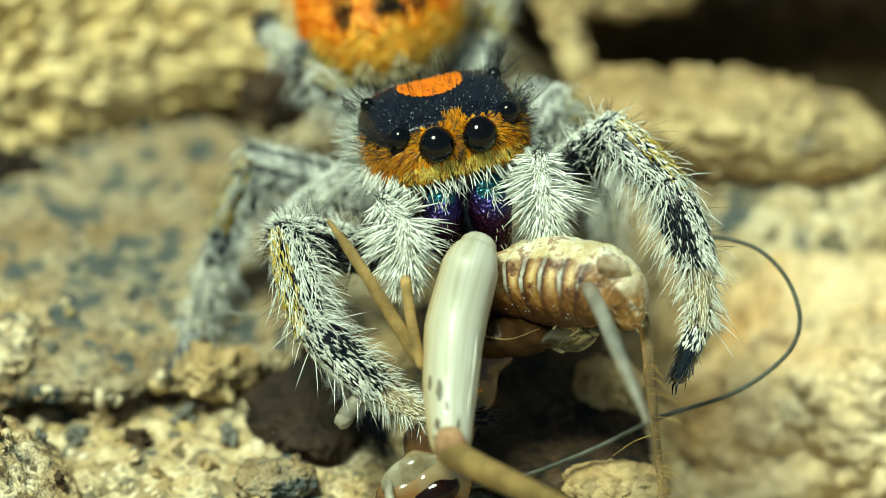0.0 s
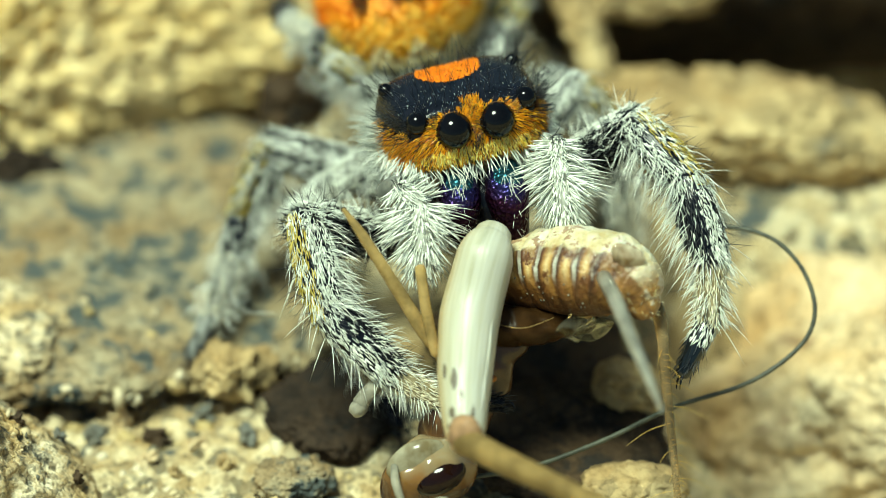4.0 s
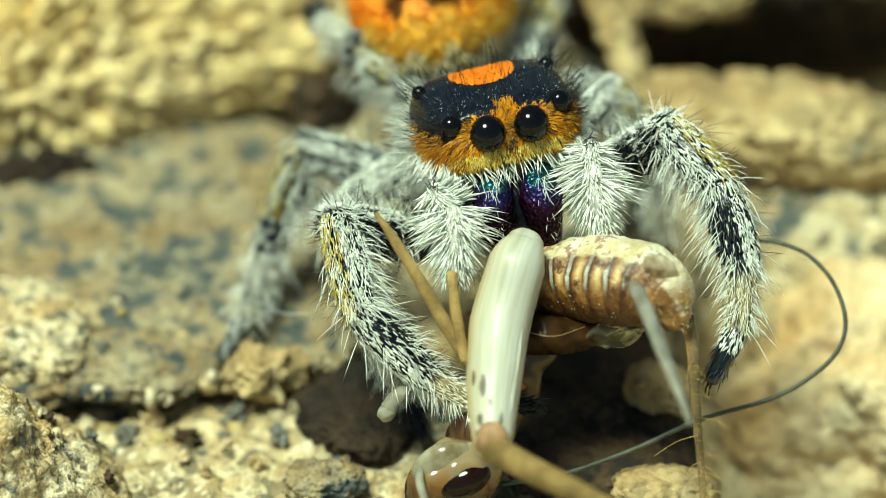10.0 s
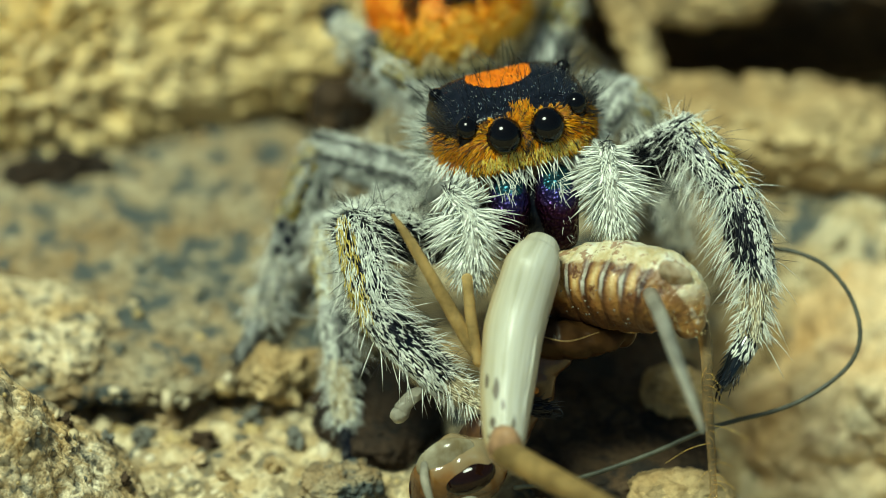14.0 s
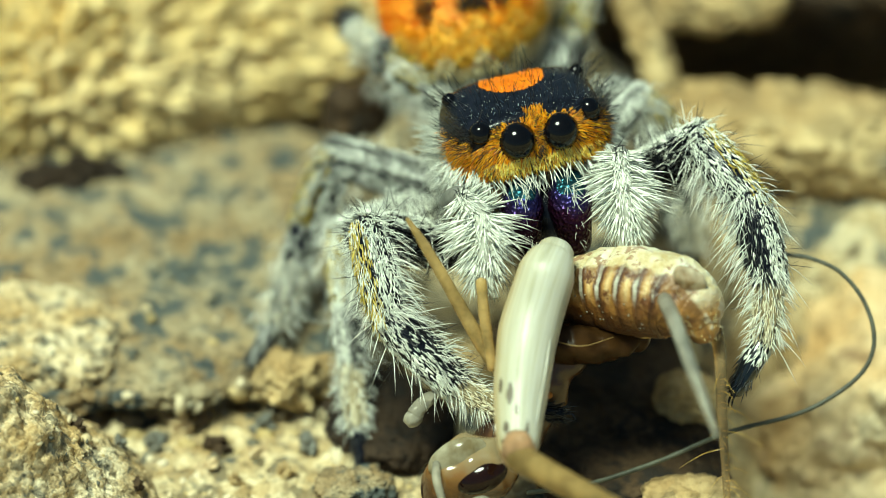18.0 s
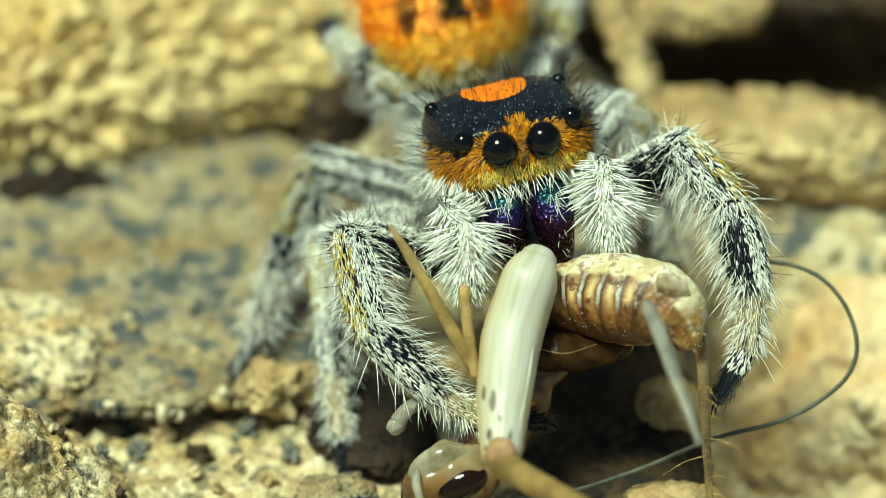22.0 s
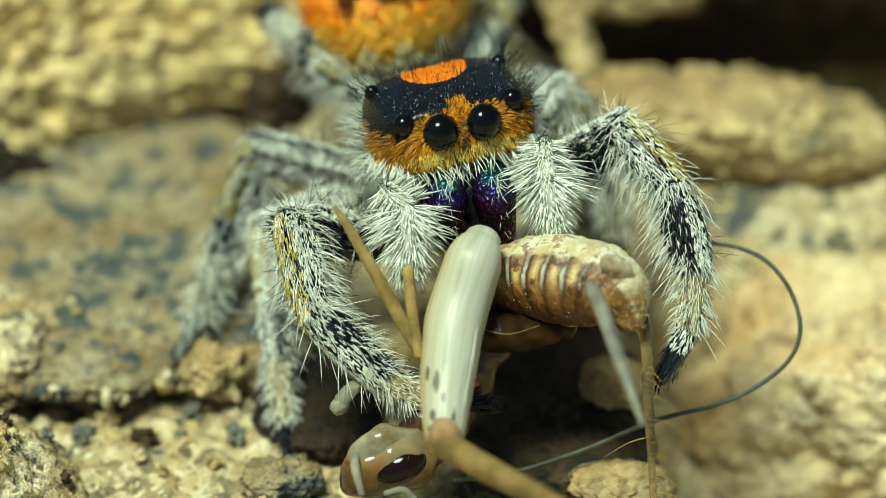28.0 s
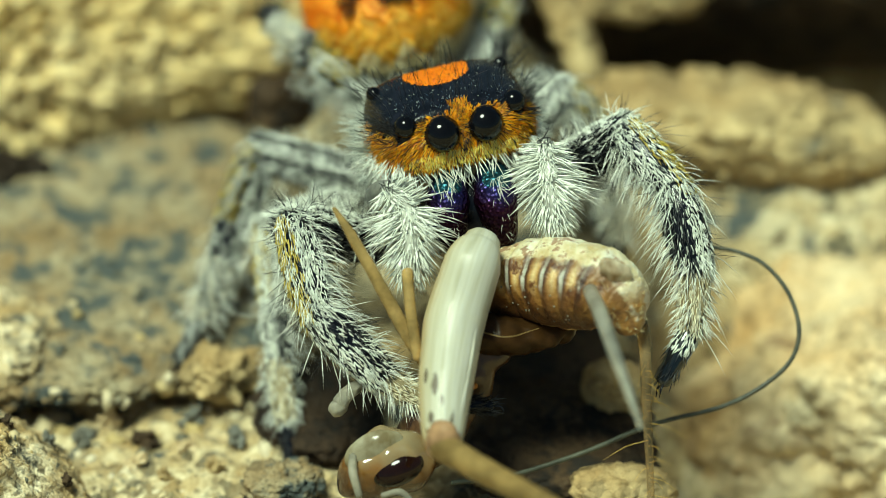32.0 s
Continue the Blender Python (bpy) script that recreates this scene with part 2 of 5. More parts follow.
def round_coords(nodes, links):
    co = nodes.new("ShaderNodeUVMap")
    co.uv_map = "round"
    sep = nodes.new("ShaderNodeSeparateXYZ")
    links.new(co.outputs[0], sep.inputs[0])
    return co.outputs[0], sep.outputs[0], sep.outputs[1]


def thigh_material():
    """Milky, faintly see-through chitin: lengthwise streaks and panels, a yellowish rim, brown flecks, a pinkish knee end."""
    m, nodes, links, bsdf = nodes_of("milky_chitin")
    uv, w, v = round_coords(nodes, links)
    co = nodes.new("ShaderNodeTexCoord").outputs["Object"]
    streak = noise_node(nodes, links, uv, 1.0, 4, 0.6, (42, 2.2, 1))
    cloud = noise_node(nodes, links, co, 1500, 4)
    bent = math_node(nodes, links, "MULTIPLY_ADD", cloud.outputs[0], 0.04, w)
    bent = math_node(nodes, links, "SUBTRACT", bent, 0.02)
    panel = nodes.new("ShaderNodeMapRange")
    panel.inputs[1].default_value, panel.inputs[2].default_value = -0.3, 0.3
    links.new(bent, panel.inputs[0])
    tone = ramp_node(nodes, [(0.0, (0.60, 0.58, 0.44)), (0.10, (0.84, 0.86, 0.80)), (0.22, (0.66, 0.68, 0.58)), (0.30, (0.78, 0.81, 0.74)), (0.52, (0.74, 0.77, 0.68)), (0.56, (0.56, 0.57, 0.45)), (0.60, (0.70, 0.72, 0.60)), (0.72, (0.72, 0.71, 0.55)), (0.84, (0.70, 0.60, 0.36)), (0.95, (0.56, 0.40, 0.18))])
    links.new(panel.outputs[0], tone.inputs[0])
    lines = ramp_node(nodes, [(0.36, (0.61, 0.56, 0.47)), (0.5, (0.68, 0.635, 0.585)), (0.62, (0.74, 0.70, 0.665))])
    links.new(streak.outputs[0], lines.inputs[0])
    col = mix_node(nodes, links, 1.0, tone.outputs[0], lines.outputs[0], "MULTIPLY")
    for fw, fv, half, tall in ((0.140, 0.59, 0.019, 0.024), (0.065, 0.62, 0.022, 0.030), (0.095, 0.73, 0.022, 0.026), (0.020, 0.67, 0.014, 0.018), (-0.055, 0.74, 0.014, 0.04), (0.15, 0.80, 0.018, 0.03)):
        dw = math_node(nodes, links, "DIVIDE", math_node(nodes, links, "SUBTRACT", bent, fw), half)
        dv = math_node(nodes, links, "DIVIDE", math_node(nodes, links, "SUBTRACT", v, fv), tall)
        far = math_node(nodes, links, "ADD", math_node(nodes, links, "MULTIPLY", dw, dw), math_node(nodes, links, "MULTIPLY", dv, dv))
        far = math_node(nodes, links, "MULTIPLY_ADD", cloud.outputs[0], 3.0, far)
        mask = math_node(nodes, links, "MULTIPLY", step_node(nodes, links, far, 2.7, 1.9), 0.9)
        col = mix_node(nodes, links, mask, col, (0.075, 0.048, 0.022))
    col = mix_node(nodes, links, math_node(nodes, links, "MULTIPLY", step_node(nodes, links, v, 0.80, 0.97), 0.75), col, (0.70, 0.46, 0.28))
    links.new(col, bsdf.inputs["Base Color"])
    bsdf.inputs["Roughness"].default_value = 0.40
    bsdf.inputs["Coat Weight"].default_value = 0.06
    bsdf.inputs["Subsurface Weight"].default_value = 0.3
    bsdf.inputs["Subsurface Radius"].default_value = (0.00022, 0.00020, 0.00014)
    bsdf.inputs["Subsurface Scale"].default_value = 1.0
    bump_node(nodes, links, bsdf, streak.outputs[0], 0.25, 0.00012)
    return m


RINGS = 11


def banded_material():
    """Cricket abdomen: amber rings with grey joints and dark lines on the flank, cream and speckled above, dark below."""
    m, nodes, links, bsdf = nodes_of("banded_chitin")
    uv, w, v = round_coords(nodes, links)
    co = nodes.new("ShaderNodeTexCoord").outputs["Object"]
    n = noise_node(nodes, links, co, 1500, 5, 0.65)
    big = noise_node(nodes, links, co, 800, 4, 0.65)
    grit = noise_node(nodes, links, co, 3200, 4)
    wob = math_node(nodes, links, "MULTIPLY_ADD", n.outputs[0], 0.10, math_node(nodes, links, "SUBTRACT", w, 0.05))
    ring = math_node(nodes, links, "FRACT", math_node(nodes, links, "MULTIPLY_ADD", big.outputs[0], 0.22, math_node(nodes, links, "MULTIPLY", v, float(RINGS))))
    flank = ramp_node(nodes, [(0.0, (0.16, 0.09, 0.04)), (0.07, (0.46, 0.43, 0.35)), (0.22, (0.46, 0.44, 0.36)), (0.26, (0.035, 0.015, 0.008)), (0.36, (0.10, 0.040, 0.010)), (0.48, (0.40, 0.22, 0.065)), (0.68, (0.66, 0.49, 0.23)), (0.86, (0.46, 0.27, 0.085)), (0.98, (0.07, 0.028, 0.009))])
    links.new(ring, flank.inputs[0])
    plain = ramp_node(nodes, [(0.0, (0.20, 0.085, 0.018)), (0.25, (0.060, 0.022, 0.006)), (0.55, (0.22, 0.09, 0.018)), (1.0, (0.34, 0.17, 0.035))])
    links.new(ring, plain.inputs[0])
    grey = math_node(nodes, links, "MULTIPLY", math_node(nodes, links, "MULTIPLY", step_node(nodes, links, wob, 0.35, 0.27), step_node(nodes, links, n.outputs[0], 0.40, 0.46)), step_node(nodes, links, v, 0.74, 0.60))
    col = mix_node(nodes, links, grey, plain.outputs[0], flank.outputs[0])
    fleck = ramp_node(nodes, [(0.41, (0.20, 0.08, 0.03)), (0.50, (1, 1, 1))])
    links.new(n.outputs[0], fleck.inputs[0])
    col = mix_node(nodes, links, 0.75, col, fleck.outputs[0], "MULTIPLY")
    shell = step_node(nodes, links, wob, 0.25, 0.42)
    col = mix_node(nodes, links, math_node(nodes, links, "MULTIPLY", shell, 0.55), col, (0.14, 0.055, 0.012))
    # mottled tail: maroon, grey and amber
    tail = ramp_node(nodes, [(0.40, (0.075, 0.026, 0.014)), (0.48, (0.30, 0.15, 0.04)), (0.56, (0.40, 0.23, 0.07)), (0.60, (0.58, 0.53, 0.42)), (0.66, (0.34, 0.18, 0.045))])
    links.new(big.outputs[0], tail.inputs[0])
    col = mix_node(nodes, links, math_node(nodes, links, "MULTIPLY", step_node(nodes, links, v, 0.66, 0.78), 0.8), col, tail.outputs[0])
    # cream back with a row of dark specks and a dark hem
    hem = math_node(nodes, links, "MULTIPLY", step_node(nodes, links, wob, 0.165, 0.195), step_node(nodes, links, wob, 0.245, 0.21))
    col = mix_node(nodes, links, math_node(nodes, links, "MULTIPLY", hem, 0.55), col, (0.10, 0.040, 0.016))
    cream = ramp_node(nodes, [(0.36, (0.50, 0.39, 0.19)), (0.47, (0.66, 0.58, 0.37)), (0.60, (0.74, 0.71, 0.58))])
    links.new(big.outputs[0], cream.inputs[0])
    speck = math_node(nodes, links, "MULTIPLY", step_node(nodes, links, n.outputs[0], 0.53, 0.58), step_node(nodes, links, wob, 0.02, 0.09))
    pale = mix_node(nodes, links, math_node(nodes, links, "MULTIPLY", speck, 0.8), cream.outputs[0], (0.24, 0.11, 0.045))
    col = mix_node(nodes, links, math_node(nodes, links, "MULTIPLY", step_node(nodes, links, math_node(nodes, links, "ABSOLUTE", wob), 0.197, 0.172), step_node(nodes, links, v, 0.90, 0.78)), col, pale)
    col = mix_node(nodes, links, step_node(nodes, links, wob, 0.36, 0.47), col, (0.085, 0.036, 0.012))
    links.new(col, bsdf.inputs["Base Color"])
    bsdf.inputs["Roughness"].default_value = 0.5
    bsdf.inputs["Coat Weight"].default_value, bsdf.inputs["Coat Roughness"].default_value = 0.05, 0.06
    bsdf.inputs["Subsurface Weight"].default_value = 0.06
    bsdf.inputs["Subsurface Radius"].default_value = (0.0004, 0.0002, 0.0001)
    bsdf.inputs["Subsurface Scale"].default_value = 1.0
    height = math_node(nodes, links, "MULTIPLY_ADD", grit.outputs[0], 0.4, big.outputs[0])
    bump_node(nodes, links, bsdf, height, 0.6, 0.00022)
    return m


def clear_material(name, tone, rough, through):
    m, nodes, links, bsdf = nodes_of(name)
    co = nodes.new("ShaderNodeTexCoord").outputs["Object"]
    n = noise_node(nodes, links, co, 1100, 4)
    r = ramp_node(nodes, [(0.35, tuple(c * 0.45 for c in tone)), (0.65, tone)])
    links.new(n.outputs[0], r.inputs[0])
    links.new(r.outputs[0], bsdf.inputs["Base Color"])
    bsdf.inputs["Roughness"].default_value, bsdf.inputs["Transmission Weight"].default_value = rough, through
    bsdf.inputs["IOR"].default_value = 1.2
    bump_node(nodes, links, bsdf, n.outputs[0], 0.3, 0.00008)
    return m


def head_material():
    """Cricket head: smoky and pale on top, amber to dark brown below, in a cloudy pattern."""
    m, nodes, links, bsdf = nodes_of("amber_head")
    co = nodes.new("ShaderNodeTexCoord").outputs["Object"]
    sep = nodes.new("ShaderNodeSeparateXYZ")
    links.new(co, sep.inputs[0])
    n = noise_node(nodes, links, co, 1000, 5)
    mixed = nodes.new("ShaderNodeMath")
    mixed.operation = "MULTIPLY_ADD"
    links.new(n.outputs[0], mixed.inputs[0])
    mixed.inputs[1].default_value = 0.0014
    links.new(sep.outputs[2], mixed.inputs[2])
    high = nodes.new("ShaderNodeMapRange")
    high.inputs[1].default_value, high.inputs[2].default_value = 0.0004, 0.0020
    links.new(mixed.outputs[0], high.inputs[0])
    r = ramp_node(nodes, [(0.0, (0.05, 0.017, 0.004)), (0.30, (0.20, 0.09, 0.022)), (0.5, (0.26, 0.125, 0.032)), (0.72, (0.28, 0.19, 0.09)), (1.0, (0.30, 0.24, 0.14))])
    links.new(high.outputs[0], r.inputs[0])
    links.new(r.outputs[0], bsdf.inputs["Base Color"])
    bsdf.inputs["Roughness"].default_value, bsdf.inputs["Coat Weight"].default_value = 0.14, 0.6
    bsdf.inputs["Transmission Weight"].default_value = 0.15
    bump_node(nodes, links, bsdf, n.outputs[0], 0.15, 0.0001)
    return m


PREY_PALE = thigh_material()
PREY_SHIN = clear_material("amber_shin_chitin", (0.50, 0.34, 0.13), 0.3, 0.45)
PREY_KNEE = clear_material("pinkish_knee_chitin", (0.66, 0.40, 0.22), 0.3, 0.3)
PREY_GLASS = clear_material("glassy_grey_chitin", (0.60, 0.56, 0.44), 0.16, 0.5)
PREY_PEARL = skin_material("pearly_chitin", (0.16, 0.125, 0.065), (0.36, 0.33, 0.23), 900, 0.22, 0.08)
PREY_BELLY = clear_material("amber_belly", (0.050, 0.024, 0.008), 0.3, 0.0)
PREY_BANDED = banded_material()
PREY_CLEAR = clear_material("clear_grey_chitin", (0.80, 0.79, 0.68), 0.3, 0.7)
PREY_WING = clear_material("clear_wing", (0.95, 0.88, 0.62), 0.06, 0.92)
PREY_HONEY = clear_material("honey_chitin", (0.74, 0.52, 0.21), 0.2, 0.5)
PREY_GLASSY_SHIN = clear_material("glassy_brown_chitin", (0.62, 0.46, 0.24), 0.08, 0.65)
PREY_BROWN = skin_material("brown_chitin", (0.050, 0.023, 0.008), (0.14, 0.066, 0.02), 800, 0.3, 0.4, coat=0.2, spot=(0.05, 0.022, 0.01), spots=0.6)
PREY_EYE = skin_material("dark_compound_eye", (0.006, 0.002, 0.002), (0.014, 0.005, 0.003), 900, 0.08, 0.02)
FEELER = skin_material("feeler", (0.034, 0.036, 0.026), (0.085, 0.088, 0.062), 1600, 0.5, 0.4)



def grain_material():
    m, nodes, links, bsdf = nodes_of("sand_grain")
    geo = nodes.new("ShaderNodeNewGeometry")
    r = ramp_node(nodes, [(0.0, (0.07, 0.075, 0.065)), (0.18, (0.20, 0.17, 0.10)), (0.3, (0.48, 0.36, 0.15)), (0.65, (0.58, 0.46, 0.25)), (1.0, (0.70, 0.62, 0.44))])
    links.new(geo.outputs["Random Per Island"], r.inputs[0])
    co = nodes.new("ShaderNodeTexCoord").outputs["Object"]
    n = noise_node(nodes, links, co, 2500, 4)
    links.new(r.outputs[0], bsdf.inputs["Base Color"])
    bsdf.inputs["Roughness"].default_value = 0.6
    bump_node(nodes, links, bsdf, n.outputs[0], 0.6, 0.0001)
    return m


GRAIN = grain_material()

# ---- builders ----
ORIGIN = {}


def vec(p):
    return np.array(p, dtype=float)


def mesh_from(name, verts, faces, material, smooth=True):
    me = bpy.data.meshes.new(name)
    me.from_pydata([tuple(v) for v in verts], [], faces)
    me.materials.append(material)
    if smooth:
        me.polygons.foreach_set("use_smooth", [True] * len(me.polygons))
    me.update()
    return me


def place(name, verts, faces, material, parent=None, pivot=None, label="", smooth=True):
    """Links a mesh given in world millimetres; its own origin lies at pivot."""
    verts = np.asarray(verts, dtype=float)
    o = vec(pivot) if pivot is not None else (ORIGIN[parent] if parent else verts.mean(axis=0))
    ob = new(name, mesh_from(name, (verts - o) * MM, faces, material, smooth))
    ORIGIN[ob] = o
    ob.parent = parent
    ob.location = (o - (ORIGIN[parent] if parent else 0)) * MM
    if label:
        tagged(ob, label)
    return ob


def hub(name, at, label, category, group=""):
    ob = new(name)
    ob.empty_display_size = 0.001
    ORIGIN[ob] = vec(at)
    ob.location = vec(at) * MM
    return tagged(ob, label, category, group)


def unit(v):
    v = np.asarray(v, dtype=float)
    return v / np.maximum(np.linalg.norm(v, axis=-1, keepdims=True), 1e-9)


def spline(points, per=8):
    """Catmull-Rom through the points."""
    p = np.array(points, dtype=float)
    p = np.vstack([2 * p[0] - p[1], p, 2 * p[-1] - p[-2]])
    out = []
    for i in range(1, len(p) - 2):
        for s in np.linspace(0, 1, per, endpoint=False):
            a, b, c, d = p[i - 1], p[i], p[i + 1], p[i + 2]
            out.append(0.5 * (2 * b + (c - a) * s + (2 * a - 5 * b + 4 * c - d) * s * s + (3 * b - a - 3 * c + d) * s ** 3))
    out.append(p[-2])
    return np.array(out)


def frames_along(line):
    tan = unit(np.gradient(line, axis=0))
    side = np.cross(tan[0], (0.3, 0.2, 1.0))
    sides = []
    for t in tan:
        side = unit(side - t * np.dot(side, t))
        sides.append(side)
    sides = np.array(sides)
    return tan, sides, np.cross(tan, sides)


def tube(points, radii, around=18, per=8, flat=1.0, wob=0.0):
    """A rounded tube through points with radii at them; flat squeezes it across."""
    line = spline(points, per)
    rad = np.interp(np.linspace(0, 1, len(line)), np.linspace(0, 1, len(radii)), radii)
    tan, sa, sb = frames_along(line)
    caps = np.array([0.0, 0.38, 0.71, 0.92])
    head = [(line[0] - tan[0] * rad[0] * 0.8 * math.sqrt(1 - c * c), rad[0] * c, 0) for c in caps]
    tail = [(line[-1] + tan[-1] * rad[-1] * 0.8 * math.sqrt(1 - c * c), rad[-1] * c, -1) for c in caps[::-1]]
    rings = head + [(line[i], rad[i], i) for i in range(len(line))] + tail
    a = np.linspace(0, 2 * math.pi, around, endpoint=False)
    verts = []
    for k, (c, r, i) in enumerate(rings):
        rr = max(r, 1e-3) * (1 + wob * math.sin(k * 1.7))
        verts.append(c + rr * (np.outer(np.cos(a), sa[i]) + flat * np.outer(np.sin(a), sb[i])))
    n = len(rings)
    faces = [(k * around + j, k * around + (j + 1) % around, (k + 1) * around + (j + 1) % around, (k + 1) * around + j)
             for k in range(n - 1) for j in range(around)]
    faces += [tuple(range(around))[::-1], tuple(range((n - 1) * around, n * around))]
    return np.vstack(verts), faces


def wrapped(ob, around, rings, shift):
    """Gives a tube a map of its own: how far round it (0 where shift says, a half at the far side) and how far along."""
    layer = ob.data.uv_layers.new(name="round")
    for poly in ob.data.polygons:
        spots = [(((i % around) / around + shift + 0.5) % 1 - 0.5, (i // around) / (rings - 1)) for i in poly.vertices]
        turn = max(q[0] for q in spots) - min(q[0] for q in spots) > 0.5
        for l, (u, v) in zip(poly.loop_indices, spots):
            layer.data[l].uv = (u + 1 if turn and u < 0 else u, v)


def ruffle(mesh, amount, size, seed):
    """Pushes a mesh's points about by smooth noise, in millimetres."""
    v, f = mesh
    off = Vector((seed * 3.7, seed * 1.3, seed * 2.9))
    return np.array([p + np.array(noise.noise_vector(Vector(p) / size + off)) * amount for p in v]), f


def ball(centre, axes, rows=18, cols=28, power=1.0):
    """An ellipsoid whose three half axes are vectors; power below 1 squares it off."""
    f = lambda c: np.sign(c) * np.abs(c) ** power
    ax = [vec(q) for q in axes]
    verts, faces = [], []
    for i in range(rows + 1):
        th = math.pi * i / rows
        for j in range(cols):
            ph = 2 * math.pi * j / cols
            verts.append(vec(centre) + f(math.sin(th)) * f(math.cos(ph)) * ax[0] + f(math.sin(th)) * f(math.sin(ph)) * ax[1] + f(math.cos(th)) * ax[2])
    for i in range(rows):
        for j in range(cols):
            faces.append((i * cols + j, (i + 1) * cols + j, (i + 1) * cols + (j + 1) % cols, i * cols + (j + 1) % cols))
    return np.array(verts), faces


def joined(*pieces):
    verts, faces, n = [], [], 0
    for v, f in pieces:
        verts.append(v)
        faces += [tuple(i + n for i in q) for q in f]
        n += len(v)
    return np.vstack(verts), faces


HAIR_FACES = np.array([(r + j, r + (j + 1) % 3, r + 3 + (j + 1) % 3, r + j, r + 3 + (j + 1) % 3, r + 3 + j) for r in (0, 3) for j in range(3)]).reshape(-1, 3).tolist()
HAIR_FACES = np.array(HAIR_FACES + [(6 + j, 6 + (j + 1) % 3, 9) for j in range(3)])


def hairs(name, roots, ways, lengths, radius, material, parent, bend=(0, 0, 0), label="", flat=1.0, seed=1):
    """A coat of curved, tapered strands, one mesh. roots in world millimetres."""
    rng = np.random.default_rng(seed)
    roots, ways = np.asarray(roots, dtype=float), unit(ways)
    n = len(roots)
    lengths = np.broadcast_to(np.asarray(lengths, dtype=float), (n,))
    radius = np.broadcast_to(np.asarray(radius, dtype=float), (n,))
    bend = np.broadcast_to(np.asarray(bend, dtype=float), (n, 3)) + rng.normal(0, 0.14, (n, 3))
    a = unit(np.cross(ways, rng.normal(size=(n, 3))))
    b = np.cross(ways, a) * flat
    v = np.empty((n, 10, 3))
    for r, (s, w) in enumerate(((0.0, 0.8), (0.4, 1.0), (0.75, 0.65))):
        c = roots + (ways * s + bend * s * s) * lengths[:, None]
        for j in range(3):
            t = 2 * math.pi * j / 3
            v[:, r * 3 + j] = c + (a * math.cos(t) + b * math.sin(t)) * (radius * w)[:, None]
    v[:, 9] = roots + (ways + bend) * lengths[:, None]
    o = ORIGIN[parent]
    me = bpy.data.meshes.new(name)
    tri = (HAIR_FACES[None] + 10 * np.arange(n)[:, None, None]).reshape(-1)
    me.vertices.add(n * 10)
    me.vertices.foreach_set("co", ((v - o) * MM).reshape(-1))
    me.loops.add(len(tri))
    me.loops.foreach_set("vertex_index", tri.astype(np.int32))
    me.polygons.add(len(tri) // 3)
    me.polygons.foreach_set("loop_start", np.arange(0, len(tri), 3, dtype=np.int32))
    me.polygons.foreach_set("use_smooth", np.ones(len(tri) // 3, dtype=bool))
    me.update(calc_edges=True)
    me.materials.append(material)
    ob = new(name, me)
    ORIGIN[ob] = o
    ob.parent = parent
    return tagged(ob, label, kind="stuff")


# ---- ground and stones ----
def ground_height(x, y):
    h = -3.5
    h += 1.5 / (1 + math.exp(-(y - 13.0) / 1.6))
    h -= 4.5 / (1 + math.exp(-(x - 6.4) / 0.9)) / (1 + math.exp(-(y + 5.0) / 1.5)) / (1 + math.exp((y - 7.0) / 1.2))
    h -= 7.0 / (1 + math.exp(-(x - 4.6) / 0.5)) / (1 + math.exp(-(y - 15.2) / 0.3)) / (1 + math.exp((y - 25.0) / 0.5))
    h += 2.2 / (1 + math.exp(-(y - 9.3) / 0.8)) / (1 + math.exp((y - 14.4) / 0.3)) / (1 + math.exp(-(x - 4.6) / 0.8))
    h += 0.45 * noise.fractal(Vector((x * 0.22, y * 0.22, 3.0)), 1.0, 2.0, 4)
    h += 0.26 * noise.fractal(Vector((x * 0.95, y * 0.95, 8.0)), 0.6, 2.1, 5)
    h += 0.22 * (0.5 - noise.voronoi(Vector((x * 1.5, y * 1.5, 2.0)))[0][0])
    return h


def ground_sheet():
    xs = np.concatenate([[-6000, -1500, -400, -150, -60, -35], np.arange(-22, 22.01, 0.18), [35, 60, 150, 400, 1500, 6000]])
    ys = np.concatenate([[-6000, -1500, -400, -150, -60, -30], np.arange(-14, 32.01, 0.18), [45, 80, 180, 400, 1500, 6000]])
    verts = [(x, y, ground_height(x, y) if abs(x) < 60 and abs(y) < 80 else -3.0) for y in ys for x in xs]
    w = len(xs)
    faces = [(j * w + i, j * w + i + 1, (j + 1) * w + i + 1, (j + 1) * w + i) for j in range(len(ys) - 1) for i in range(w - 1)]
    ob = place("ground", verts, faces, SOIL, pivot=(0, 0, 0))
    return tagged(ob, "sandy tan soil with dark mineral grains and cracks", "ground", kind="structure")


def block(n, square):
    """A unit ball made from a cube's even grid, squared off as square grows."""
    seen, verts, faces = {}, [], []
    t = np.tan(np.linspace(-1, 1, n + 1) * math.pi / 4)
    for axis in range(3):
        for sign in (-1, 1):
            ids = []
            for a in t:
                for b in t:
                    p = [0, 0, 0]
                    p[axis], p[(axis + 1) % 3], p[(axis + 2) % 3] = sign, a, b * sign
                    key = (round(p[0], 5), round(p[1], 5), round(p[2], 5))
                    if key not in seen:
                        seen[key] = len(verts)
                        s = (abs(p[0]) ** square + abs(p[1]) ** square + abs(p[2]) ** square) ** (-1 / square)
                        verts.append((p[0] * s, p[1] * s, p[2] * s))
                    ids.append(seen[key])
            for i in range(n):
                for j in range(n):
                    k = i * (n + 1) + j
                    faces.append((ids[k], ids[k + n + 1], ids[k + n + 2], ids[k + 1]))
    return verts, faces


